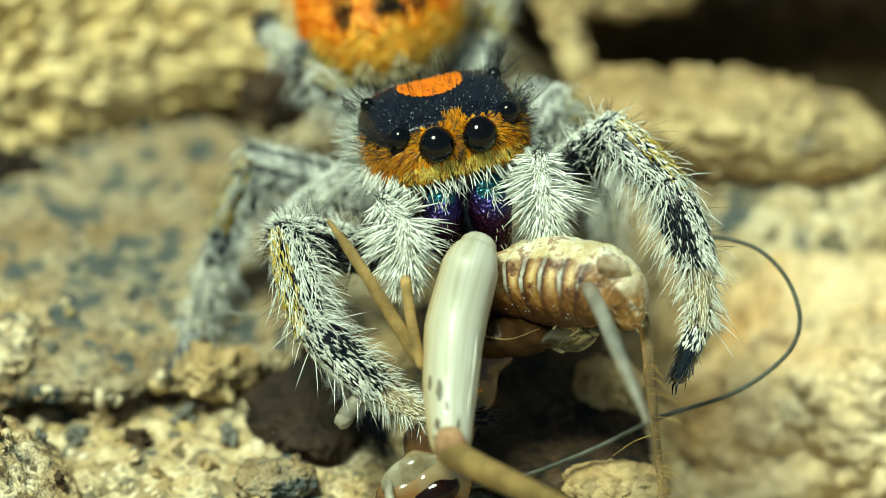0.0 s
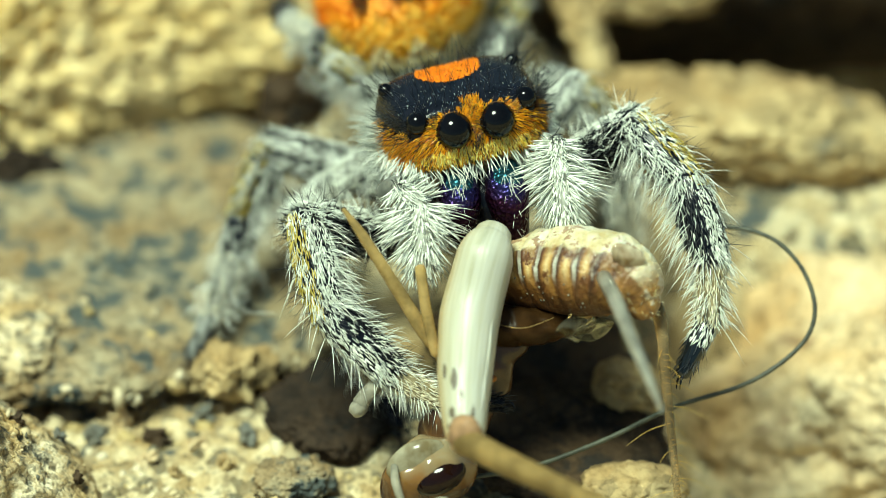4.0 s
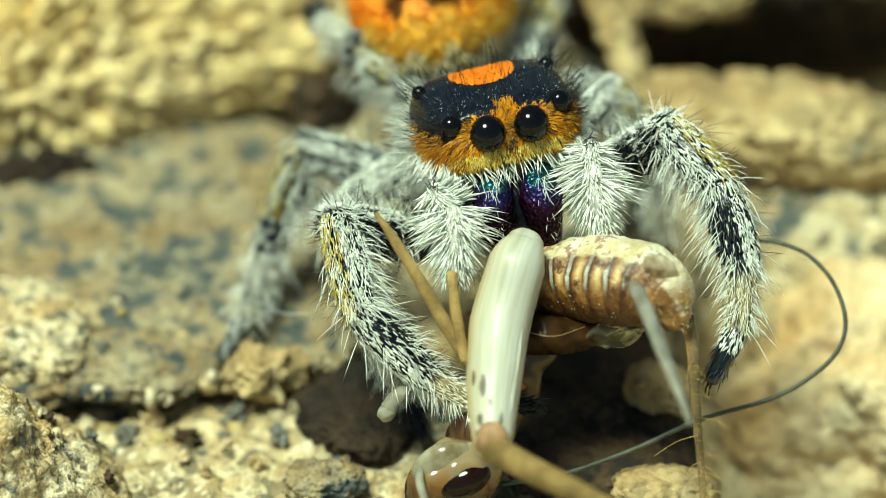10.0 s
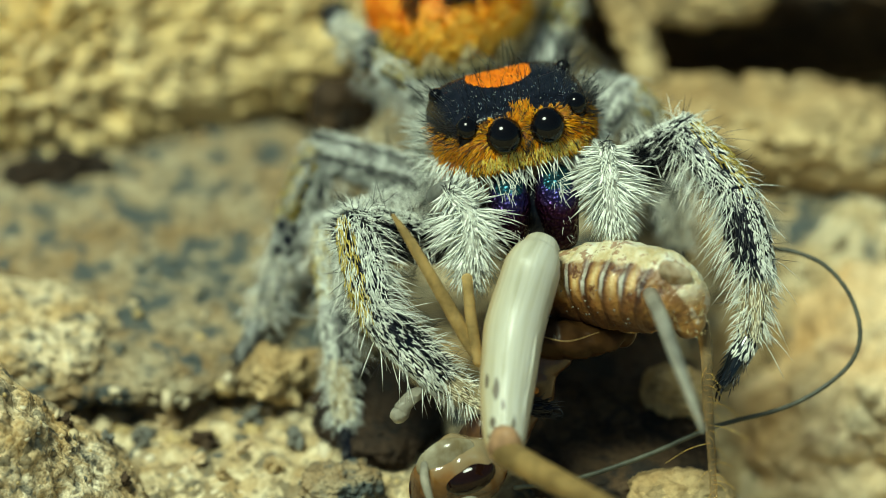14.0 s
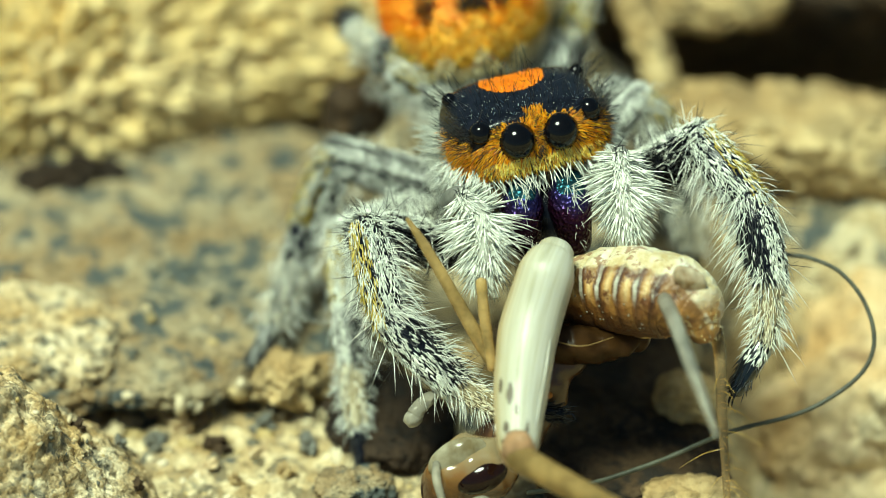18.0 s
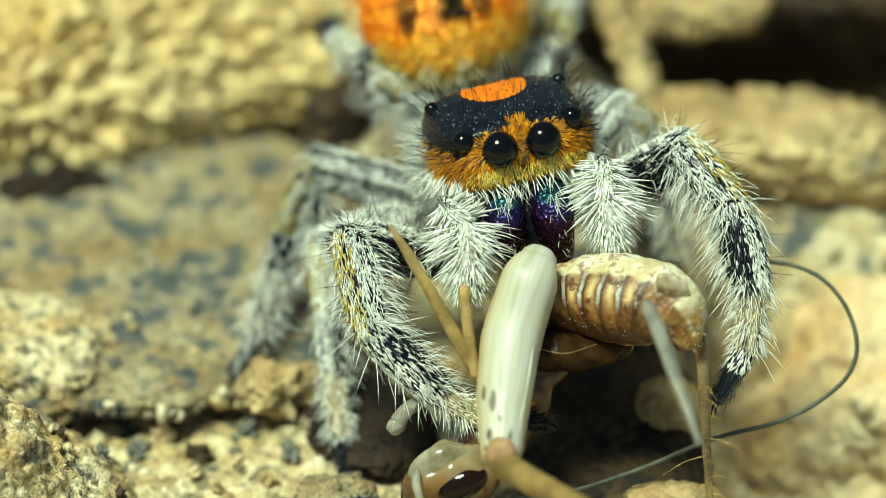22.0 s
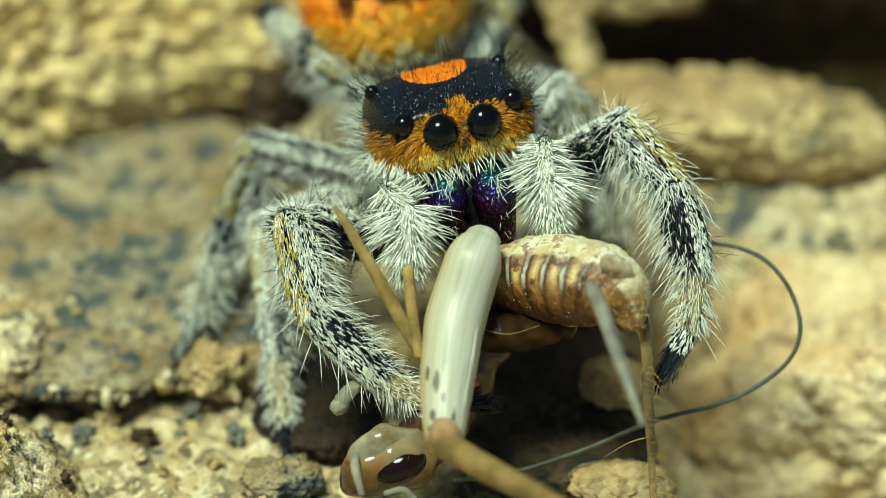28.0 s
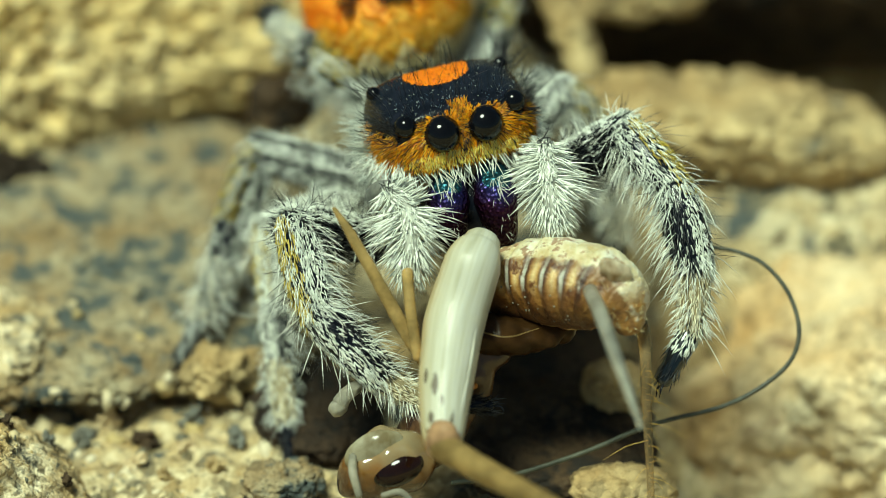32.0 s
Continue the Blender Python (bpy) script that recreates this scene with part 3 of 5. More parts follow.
def stone(name, centre, half, turn, material, label, seed, lumps=0.22, fine=0.05, boxy=0.6, detail=90, category="stone", size=None):
    """A rough stone: a squared-off ball pushed in and out by noise. half and the noise in millimetres."""
    v, f = block(int(detail * 0.58), 2.0 / boxy)
    big = max(half) if size is None else size
    off = Vector((seed * 7.3, seed * 3.1, seed * 5.7))
    out = []
    for p in v:
        q = Vector((p[0] * half[0], p[1] * half[1], p[2] * half[2]))
        n = q.normalized()
        d = lumps * big * 0.5 * noise.fractal(q / (big * 0.55) + off, 0.9, 2.1, 4)
        d += fine * noise.fractal(q * 2.2 + off, 0.55, 2.2, 4) * 2.0
        d -= fine * 2.0 * max(0.0, noise.noise(q * 1.3 + off)) ** 2
        d += fine * 1.1 * (0.5 - noise.voronoi(q * 1.9 + off)[0][0])
        d -= fine * 0.9 * max(0.0, 0.22 - abs(noise.noise(q * 1.1 - off))) / 0.22
        out.append(q + n * d)
    m = Euler([radians(a) for a in turn]).to_matrix()
    pts = [np.array(m @ p) + vec(centre) for p in out]
    ob = place(name, pts, f, material, pivot=centre)
    return tagged(ob, label, category, "stones round the spider")


ground = ground_sheet()
rock_back = stone("rock", (-15.0, 19.0, -0.85), (11.8, 4.8, 4.2), (-42, -2, 19), STONE_YELLOW, "large rough yellow sandstone rock behind the spider", 1, 0.16, 0.36, 0.42, 200, "rock")
slab = stone("stone_slab", (-10.6, 8.8, -2.02), (8.2, 7.4, 0.62), (4, 3, 14), STONE_GREY, "flat speckled tan stone slab with a crumbling edge", 2, 0.12, 0.13, 0.5, 160, size=5.5)
flake = stone("stone_slab", (-13.94, 3.80, -1.58), (2.6, 2.4, 0.75), (0, 8, -8), STONE, "cream crusty flake of stone on the slab", 3, 0.2, 0.10, 0.6, 80)
rock_near = stone("rock", (-15.38, -3.48, -2.54), (6.6, 3.0, 3.7), (-12, 42, 18), STONE, "cream granular rock beside the crumbling slab", 4, 0.2, 0.075, 0.75, 160, "rock")
stone("stone", (-5.55, 2.75, -2.45), (1.5, 0.85, 0.8), (10, 14, 24), STONE_TAN, "small jagged ochre stone in a gap between slabs", 5, 0.6, 0.10, 0.8, 70)
rock_pale = stone("rock", (16.66, 6.70, -6.84), (6.4, 5.6, 4.6), (0, -24, -14), STONE_PALE, "large pale cream rock beside the spider", 6, 0.34, 0.10, 0.7, 120, "rock")
stone("stone", (11.6, 13.3, 0.10), (6.0, 2.2, 1.5), (0, 3, -3), STONE_TAN, "long lumpy tan stone lying behind the spider", 7, 0.36, 0.10, 0.75, 100, size=3.6)
stone("stone", (9.1, 17.9, 2.95), (2.4, 1.2, 1.0), (0, -4, 0), STONE_TAN, "rounded ochre stone under the dark hollow's rim", 8, 0.2, 0.08, 0.75, 70)
# added roof: overhangs the hollow, its shadow and dark colour make it black
stone("rock", (13.5, 22.8, 1.9), (9.5, 4.0, 4.5), (35, 0, 0), STONE_DARK, "dark brown rock added as a roof to shade and blacken a hollow", 9, 0.10, 0.1, 0.42, 80, "rock")
stone("stone", (6.31, 15.35, 2.88), (0.75, 0.8, 2.6), (-30, -28, 0), STONE_TAN, "narrow curved tan stone behind the spider's hind leg", 10, 0.3, 0.06, 0.9, 60)
stone("stone", (-3.45, -2.25, -3.15), (1.3, 0.9, 0.6), (0, 0, 10), STONE_GREY, "low cream stone below the spider's foot", 11, 0.3, 0.09, 0.8, 70)
stone("stone", (7.52, 1.44, -2.25), (1.2, 0.9, 0.7), (0, 20, 0), STONE_TAN, "tan stone under the cricket", 12, 0.3, 0.06, 0.8, 60)

stone("stone", (7.49, -3.20, -2.75), (1.7, 1.1, 0.55), (0, 8, 12), STONE_TAN, "pale tan stone on the bark under the cricket", 18, 0.3, 0.05, 0.85, 60)
# bark, made larger so its dark colour also gives the shade under the cricket
stone("bark_shade_chip", (4.9, 1.9, -2.95), (3.5, 5.2, 0.55), (3, 5, 12), STONE_DARK, "dark brown bark chip, enlarged to stand in for shade under the cricket", 13, 0.25, 0.12, 0.6, 80, "bark")
# added piece: its dark colour stands in for shadow on the soil here
stone("bark_shade_chip", (-2.39, 1.12, -2.95), (1.9, 2.0, 0.5), (6, -5, 40), SHADE_BROWN, "small dark piece standing in for the shadow under a spider leg", 14, 0.25, 0.10, 0.6, 60, "bark")

# added lump: dark colour in place of the shadow in this gap
stone("stone", (-3.7, 14.1, 0.80), (1.2, 1.0, 1.0), (0, 10, 20), STONE_DARK, "dark brown filler for the shadow between the rock and a hind leg", 15, 0.3, 0.1, 0.8, 60)

# added wedge: near-black colour gives the crevice the darkness of a deep hole
stone("crevice_shade", (-13.7, 12.6, -1.15), (1.9, 0.8, 0.55), (0, 4, 16), SHADE_BROWN, "dark wedge standing in for the shaded crevice under the rock", 16, 0.5, 0.12, 0.8, 50, "soil")

SLATE = stone_material("slate", (0.24, 0.24, 0.21), (0.13, 0.13, 0.115), (0.05, 0.05, 0.048), 0.6, grainy=0.3)
for k, (at_x, at_y, at_z, size, m, look_of) in enumerate(((-12.28, -1.88, -1.0, 0.36, STONE_DARK, "glossy brown"), (-9.97, 0.6, -3.5, 0.55, SLATE, "dark slate-grey"), (-11.05, -1.17, -2.2, 0.42, SLATE, "dark slate-grey"), (-8.32, -0.79, -3.4, 0.36, STONE_PALE, "whitish"),
                                                          (-9.27, 1.6, -3.6, 0.45, STONE_PALE, "pale cream"), (-7.33, -1.49, -3.45, 0.30, STONE_TAN, "tan"), (-6.5, 1.6, -3.5, 0.5, SLATE, "dark slate-grey"), (-5.7, -1.15, -3.4, 0.42, STONE_TAN, "tan"),
                                                          (-10.4, -3.0, -2.4, 0.22, STONE_DARK, "dark brown"), (-5.0, 0.4, -3.4, 0.48, SLATE, "dark slate-grey"), (-8.0, 0.5, -3.5, 0.5, STONE_DARK, "dark brown"), (-6.6, 0.1, -3.45, 0.36, STONE_PALE, "pale cream"))):
    pebble = stone("pebble", (at_x, at_y, at_z), (size * 0.85, size * 0.6, size * 0.5), (k * 31, k * 17, k * 53), m, look_of + " pebble lying among sand and stones", 40 + k, 1.2, 0.10, 0.75, 30, "pebble")
    tagged(pebble, look_of + " pebble lying among sand and stones", "pebble", "pebbles in the sand")

ICO = bmesh.new()
bmesh.ops.create_icosphere(ICO, subdivisions=1, radius=1.0)
ICO_V = np.array([v.co[:] for v in ICO.verts])
ICO_F = np.array([[v.index for v in f.verts] for f in ICO.faces])
ICO.free()


def scatter(name, points, sizes, label, seed):
    """Loose grains too small to pick apart, one mesh."""
    r = np.random.default_rng(seed)
    n, k = len(points), len(ICO_V)
    v = ICO_V[None] * (1 + r.normal(0, 0.26, (n, k, 1))) * r.uniform(0.5, 1.4, (n, 1, 3))
    v = v * np.asarray(sizes)[:, None, None] + np.asarray(points)[:, None]
    f = (ICO_F[None] + k * np.arange(n)[:, None, None]).reshape(-1, 3)
    ob = place(name, v.reshape(-1, 3), f.tolist(), GRAIN, pivot=(0, 0, 0))
    return tagged(ob, label, "grains", kind="stuff")


def top_points(ob, count, seed, lowest):
    """Places on a stone's upper side, in millimetres."""
    r = np.random.default_rng(seed)
    co = np.empty(len(ob.data.vertices) * 3)
    ob.data.vertices.foreach_get("co", co)
    no = np.empty(len(ob.data.polygons) * 3)
    ce = np.empty(len(ob.data.polygons) * 3)
    ob.data.polygons.foreach_get("normal", no)
    ob.data.polygons.foreach_get("center", ce)
    no, ce = no.reshape(-1, 3), ce.reshape(-1, 3) / MM
    ok = np.flatnonzero(no[:, 2] - no[:, 1] * 0.7 > lowest)
    pick = r.choice(ok, count)
    return ce[pick] + ORIGIN[ob] + r.normal(0, 0.05, (count, 3))


r = np.random.default_rng(3)
gx, gy = r.uniform(-15, 13, 1500), r.uniform(-6.5, 17, 1500)
bare = (gx > -4.6) & (gx < 8.5) & (gy > -5.5) & (gy < 3.0) & (r.uniform(size=1500) < 0.93)
bare |= (gx > 6.0) & (r.uniform(size=1500) < 0.75)
gx, gy = gx[~bare], gy[~bare]
size = r.gamma(2.2, 0.05, len(gx)) + 0.05
scatter("sand", [(x, y, ground_height(x, y) - 0.3 * c) for x, y, c in zip(gx, gy, size)], size, "cream, ochre and dark sand grains on the ground", 31)
for ob, count, size, seed in ((slab, 160, 0.05, 32), (rock_near, 260, 0.025, 34)):
    scatter("crust", top_points(ob, count, seed, 0.1), r.gamma(2.0, size, count) + 0.02, "crumbly crust of mineral grains on stone", seed)

# ---- the spider ----
SPIDER_BASE = (1.84, 9.00, 0.78)
spider = hub("jumping_spider", SPIDER_BASE, "grey and orange jumping spider with white-haired legs biting a cricket", "spider")
rng = np.random.default_rng(5)

# axes of its head: across, forward, upward; origin between the two great eyes
HEAD = vec((2.35, 2.01, 7.71))
ACROSS = vec((0.956, 0.283, 0.080))
FORWARD = vec((0.250, -0.925, 0.285))
UPWARD = unit(np.cross(FORWARD, ACROSS))


def head(x, y, z):
    return HEAD + ACROSS * x + FORWARD * y + UPWARD * z


# stations of the carapace: how far forward, half width, top, bottom
STATIONS = [(0.35, 0.03, -0.3, -0.33), (0.33, 0.9, 0.15, -0.85), (0.29, 1.5, 0.48, -1.06), (0.12, 1.95, 0.76, -1.20), (-0.25, 2.22, 0.92, -1.36),
            (-1.0, 2.45, 1.06, -1.75), (-1.9, 2.54, 1.24, -2.1), (-2.7, 2.52, 1.30, -2.25), (-3.3, 2.40, 0.92, -2.3),
            (-4.3, 2.1, 0.20, -2.3), (-5.3, 1.6, -0.6, -2.1), (-6.0, 0.7, -1.2, -1.9)]


def carapace_point(s, a):
    """On the carapace at station s (0 to 1) and angle a round it (0: its right side, a quarter turn: its top)."""
    n = np.array(STATIONS)
    t = np.linspace(0, 1, len(n))
    y, w, top, low = (np.interp(s, t, n[:, c]) for c in range(4))
    c, d = np.cos(a), np.sin(a)
    p = 0.52
    x = w * np.sign(c) * np.abs(c) ** p
    z = (top + low) / 2 + (top - low) / 2 * np.sign(d) * np.abs(d) ** p
    return HEAD + np.outer(x, ACROSS) + np.outer(y * np.ones_like(x), FORWARD) + np.outer(z, UPWARD)


def carapace_mesh():
    turns = np.linspace(0, 2 * math.pi, 56, endpoint=False)
    rows = [carapace_point(np.full(56, s), turns) for s in np.linspace(0, 1, 46)]
    faces = [(r * 56 + j, r * 56 + (j + 1) % 56, (r + 1) * 56 + (j + 1) % 56, (r + 1) * 56 + j) for r in range(45) for j in range(56)]
    faces += [tuple(range(56))[::-1], tuple(range(45 * 56, 46 * 56))]
    return np.vstack(rows), faces


def on_carapace(count, keep, seed):
    """Random roots and normals on the carapace for which keep(x, y, z) holds, in head axes."""
    r = np.random.default_rng(seed)
    roots, ways = [], []
    while sum(len(q) for q in roots) < count:
        s, a = r.uniform(0.0, 0.99, 4000), r.uniform(-1, 1, 4000)
        a = np.arccos(np.sign(a) * np.abs(a) ** (1 / 0.52))
        side = r.uniform(size=4000)
        a = np.where(side < 0.4, a, np.where(side < 0.6, -a, np.where(side < 0.8, math.pi / 2 - a, 1.5 * math.pi - a)))
        p = carapace_point(s, a)
        u = carapace_point(s + 0.01, a) - p
        v = carapace_point(s, a + 0.01) - p
        n = unit(np.cross(v, u))
        mid = HEAD - FORWARD * 1.5 - UPWARD * 0.5
        n *= np.sign(np.sum(n * (p - mid), axis=1))[:, None]
        d = p - HEAD
        x, y, z = d @ ACROSS, d @ FORWARD, d @ UPWARD
        ok = keep(x, y, z)
        roots.append(p[ok])
        ways.append(n[ok])
    return np.vstack(roots)[:count], np.vstack(ways)[:count]


carapace = place("carapace", *carapace_mesh(), CUTICLE, spider, HEAD, "glossy black carapace with an orange patch")

# eyes: great pair, side pair, hind pair
for name, x, y, z, r in (("eye", 0.71, 0.20, 0.03, 0.595), ("eye", 1.79, 0.0, 0.46, 0.37), ("eye", 2.12, -2.4, 0.96, 0.25)):
    for side in (-1, 1):
        c = head(side * x, y, z)
        eye = place("eye", *ball(c, (ACROSS * r, FORWARD * r, UPWARD * r), 24, 36), SPIDER_EYE, spider, c, "round glossy black eye")
        if x < 1:
            ring = [c + (ACROSS * math.cos(q) + UPWARD * math.sin(q)) * r * 1.0 + FORWARD * r * 0.02 for q in np.linspace(0, 2 * math.pi, 25)]
            place("eye_rim", *tube(ring, [0.022] * 25, 6, 2), EYE_RIM, eye, c, "thin amber rim")


def clear_of_eyes(x, z):
    return (np.hypot(np.abs(x) - 0.71, z - 0.03) > 0.565) & (np.hypot(np.abs(x) - 1.79, z - 0.45) > 0.36)


def face(x, y, z):
    brow = np.interp(np.abs(x), [0, 0.25, 0.5, 0.75, 1.2, 1.45, 1.8, 2.1, 2.6], [0.84, 0.78, 0.62, 0.60, 0.62, 0.46, 0.02, 0.02, -0.1])
    return (y > -1.7) & (z < brow + 0.05 * np.sin(x * 23)) & (z > np.where(np.abs(x) < 1.7, -0.98, -1.2)) & clear_of_eyes(x, z)


def swept(r):
    """The lie of the face's hair: away from the nearer great eye and downward."""
    d = r - HEAD
    x, z = d @ ACROSS, d @ UPWARD
    low = np.clip(0.3 - z, 0, 1)
    return unit(np.outer(x - 0.71 * np.sign(x), ACROSS) + np.outer(z - 0.03, UPWARD)) * 0.8 - np.outer(low, UPWARD) * 0.7 + np.outer(np.sign(x) * 0.25, ACROSS)


r, n = on_carapace(5600, face, 11)
hairs("face_hair", r, n * 0.05 + swept(r) + rng.normal(0, 0.13, r.shape), rng.uniform(0.12, 0.27, len(r)) * np.clip(1.05 - ((r - HEAD) @ UPWARD), 0.5, 1.1), 0.0135, GOLD_HAIR, carapace, -UPWARD * 0.10, "golden orange hair round the eyes", seed=2)
r, n = on_carapace(900, face, 22)
hairs("dark_face_hair", r, n * 0.16 + swept(r) + rng.normal(0, 0.18, r.shape), rng.uniform(0.18, 0.40, len(r)), 0.0115, BLACK_HAIR, carapace, -UPWARD * 0.10, "dark brown streaks among the golden hair", seed=62)
r, n = on_carapace(2100, lambda x, y, z: (z < -0.52) & (z > -0.95) & (y > -0.7), 21)
hairs("clypeus_coat", r, n * 0.16 - UPWARD * 0.85 + rng.normal(0, 0.20, r.shape), rng.uniform(0.13, 0.25, len(r)), 0.014, BRIGHT_GOLD_HAIR, carapace, label="bright yellow hair above the jaws", seed=61)
r, n = on_carapace(300, lambda x, y, z: (y > -0.9) & (z > 0.20) & (z < 0.85) & (np.abs(x) < 0.30) & clear_of_eyes(x, z), 12)
hairs("brow_hair", r, n * 0.35 + UPWARD * 0.8 + rng.normal(0, 0.2, r.shape), 0.17, 0.013, GOLD_HAIR, carapace, seed=3)
r, n = on_carapace(1500, lambda x, y, z: (np.hypot((x + 0.06) / 1.06, (y + 2.15) / 0.85) < 1.0) & (y > -2.45) & (z > 0.7), 13)
hairs("crown_patch", r, n * 0.30 - FORWARD * 0.9 + rng.normal(0, 0.12, r.shape), 0.16, 0.028, ORANGE_HAIR, carapace, label="bright orange patch of scales on the crown", flat=0.5, seed=4)
r, n = on_carapace(1300, lambda x, y, z: (y < -0.1) & (z < 0.20) & (np.abs(x) > 1.9) & (y > -2.2), 14)
hairs("cheek_fringe", r, n * 0.5 - UPWARD * 0.5 + rng.normal(0, 0.2, r.shape), rng.uniform(0.2, 0.4, len(r)), 0.0125, GOLD_HAIR, carapace, seed=5)
r, n = on_carapace(240, lambda x, y, z: (y < 0.0) & (z < 0.5) & (z > -0.2) & (np.abs(x) > 1.9) & (y > -1.8), 24)
hairs("cheek_bristles", r, n * 0.7 + UPWARD * 0.1 + rng.normal(0, 0.3, r.shape), rng.uniform(0.35, 0.8, len(r)), 0.011, BLACK_HAIR, carapace, UPWARD * 0.2, "black bristles below the side eye", seed=63)
r, n = on_carapace(1300, lambda x, y, z: (z < -0.62) & (np.abs(x) > 1.8) & (y < 0.0), 15)
hairs("cheek_hair", r, n * 0.7 - UPWARD * 0.55 + FORWARD * 0.35 + rng.normal(0, 0.25, r.shape), rng.uniform(0.5, 1.0, len(r)), 0.019, WHITE_HAIR, carapace, -UPWARD * 0.3, "long white cheek hair", seed=6)
r, n = on_carapace(1800, lambda x, y, z: ((y < -4.6) & (z < -0.2)) | ((np.abs(x) > 2.1) & (y < -1.5) & (z < 0.0)), 16)
hairs("back_hair", r, n * 0.8 + UPWARD * 0.2 - FORWARD * 0.2 + rng.normal(0, 0.3, r.shape), rng.uniform(0.4, 1.1, len(r)), 0.018, GREY_HAIR, carapace, label="grey hair along the sides", seed=7)
r, n = on_carapace(95, lambda x, y, z: (z < -0.95) & (y > -0.3) & (np.abs(x) < 1.9), 17)
hairs("clypeus_hair", r, FORWARD * 0.8 - UPWARD * 0.75 + ACROSS * 0.12 + rng.normal(0, 0.28, r.shape), rng.uniform(0.45, 0.9, len(r)), 0.019, WHITE_HAIR, carapace, -UPWARD * 0.25, "white fringe over the jaws", seed=8)
r, n = on_carapace(150, lambda x, y, z: (z > 0.6) & (y > -3.2) & (y < -0.1), 18)
hairs("bristle_coat", r, n * 0.9 + FORWARD * 0.2 + rng.normal(0, 0.25, r.shape), rng.uniform(0.35, 1.0, len(r)), 0.010, BLACK_HAIR, carapace, -FORWARD * 0.2, "fine upright black bristles", seed=9)
r, n = on_carapace(220, lambda x, y, z: (z > 0.62) & (y > -3.2), 19)
hairs("crown_dusting", r, n * 0.25 + rng.normal(0, 0.6, r.shape), 0.05, 0.010, GREY_HAIR, carapace, seed=10)
# pale strands stand in for highlights along the carapace's front edge
r, n = on_carapace(170, lambda x, y, z: (z > 0.5 + 0.1 * np.cos(x * 3)) & (y > -1.1) & (y < 0.2) & clear_of_eyes(x, z), 27)
hairs("brow_glints", r, n * 0.12 - FORWARD * 0.6 + rng.normal(0, 0.3, r.shape), rng.uniform(0.07, 0.14, len(r)), 0.013, GLINT_HAIR, carapace, label="short blue-black to silver strands painted as glints on the brow", flat=0.5, seed=64)
for side, sheaf in ((-1, 14), (1, 26)):
    c = head(side * 2.2, -2.6, 0.95)
    w = ACROSS * side * 0.55 + UPWARD * 0.75 + rng.normal(0, 0.35, (sheaf, 3))
    hairs("eye_tuft", c + rng.normal(0, 0.18, (sheaf, 3)), w, rng.uniform(0.5, 1.3, sheaf), 0.015, BLACK_HAIR, carapace, UPWARD * 0.1, "stiff black tuft beside the hind eye", seed=20 + side)
    c = head(side * 2.15, -0.9, 0.45)
    w = ACROSS * side * 0.9 + UPWARD * 0.3 + rng.normal(0, 0.25, (12, 3))
    hairs("eye_tuft", c + rng.normal(0, 0.2, (12, 3)), w, rng.uniform(0.5, 1.2, 12), 0.014, BLACK_HAIR, carapace, UPWARD * 0.25, "stiff black lashes beside the side eye", seed=25 + side)

# jaws and mouth
for a, b, c in (((1.90, 1.63, 5.78), (1.88, 0.86, 5.55), (1.99, 0.38, 4.52)), ((3.34, 1.76, 5.96), (3.41, 0.96, 5.70), (3.61, 0.46, 4.64))):
    place("chelicera", *tube([a, b, c], [0.60, 0.72, 0.50], 26), IRIDESCENT, spider, b, "iridescent purple and blue jaw")
    q = vec(b) + rng.normal(0, 0.1, (60, 3)) + np.outer(rng.uniform(-1, 1, 60), UPWARD) + FORWARD * 0.55
    hairs("jaw_hair", q, FORWARD * 0.3 - UPWARD * 0.8 + rng.normal(0, 0.3, q.shape), 0.35, 0.012, WHITE_HAIR, spider, seed=30)
place("mouth", *ball((2.54, 1.78, 4.60), ((1.6, 0, 0), (0, 1.0, 0), (0, 0, 1.3))), CUTICLE, spider, label="dark mouth parts behind the jaws")
place("thorax", *ball((1.96, 5.79, 4.74), (ACROSS * 2.1, FORWARD * 2.6, UPWARD * 1.2)), CUTICLE_GREY, spider, label="grey underside of the body")

# abdomen
ABDOMEN = vec((-0.37, 15.49, 5.60))
AX = (unit((0.974, 0.198, 0.107)) * 3.5, unit((0.103, -0.987, 0.124)) * 6.8, None)
AX = (AX[0], AX[1], unit(np.cross(AX[1], AX[0])) * 2.6)
abdomen = place("abdomen", *ball(ABDOMEN, AX, 30, 44), skin_material("rust_abdomen", (0.88, 0.34, 0.015), (0.95, 0.50, 0.05), 500, 0.6, 0.5), spider, ABDOMEN, "rust-orange hairy abdomen with black marks")


def coat(count, centre, axes, seed):
    q = unit(np.random.default_rng(seed).normal(size=(count, 3)))
    p = centre + q[:, :1] * axes[0] + q[:, 1:2] * axes[1] + q[:, 2:] * axes[2]
    n = unit(q[:, :1] * axes[0] / np.dot(axes[0], axes[0]) + q[:, 1:2] * axes[1] / np.dot(axes[1], axes[1]) + q[:, 2:] * axes[2] / np.dot(axes[2], axes[2]))
    return q, p, n


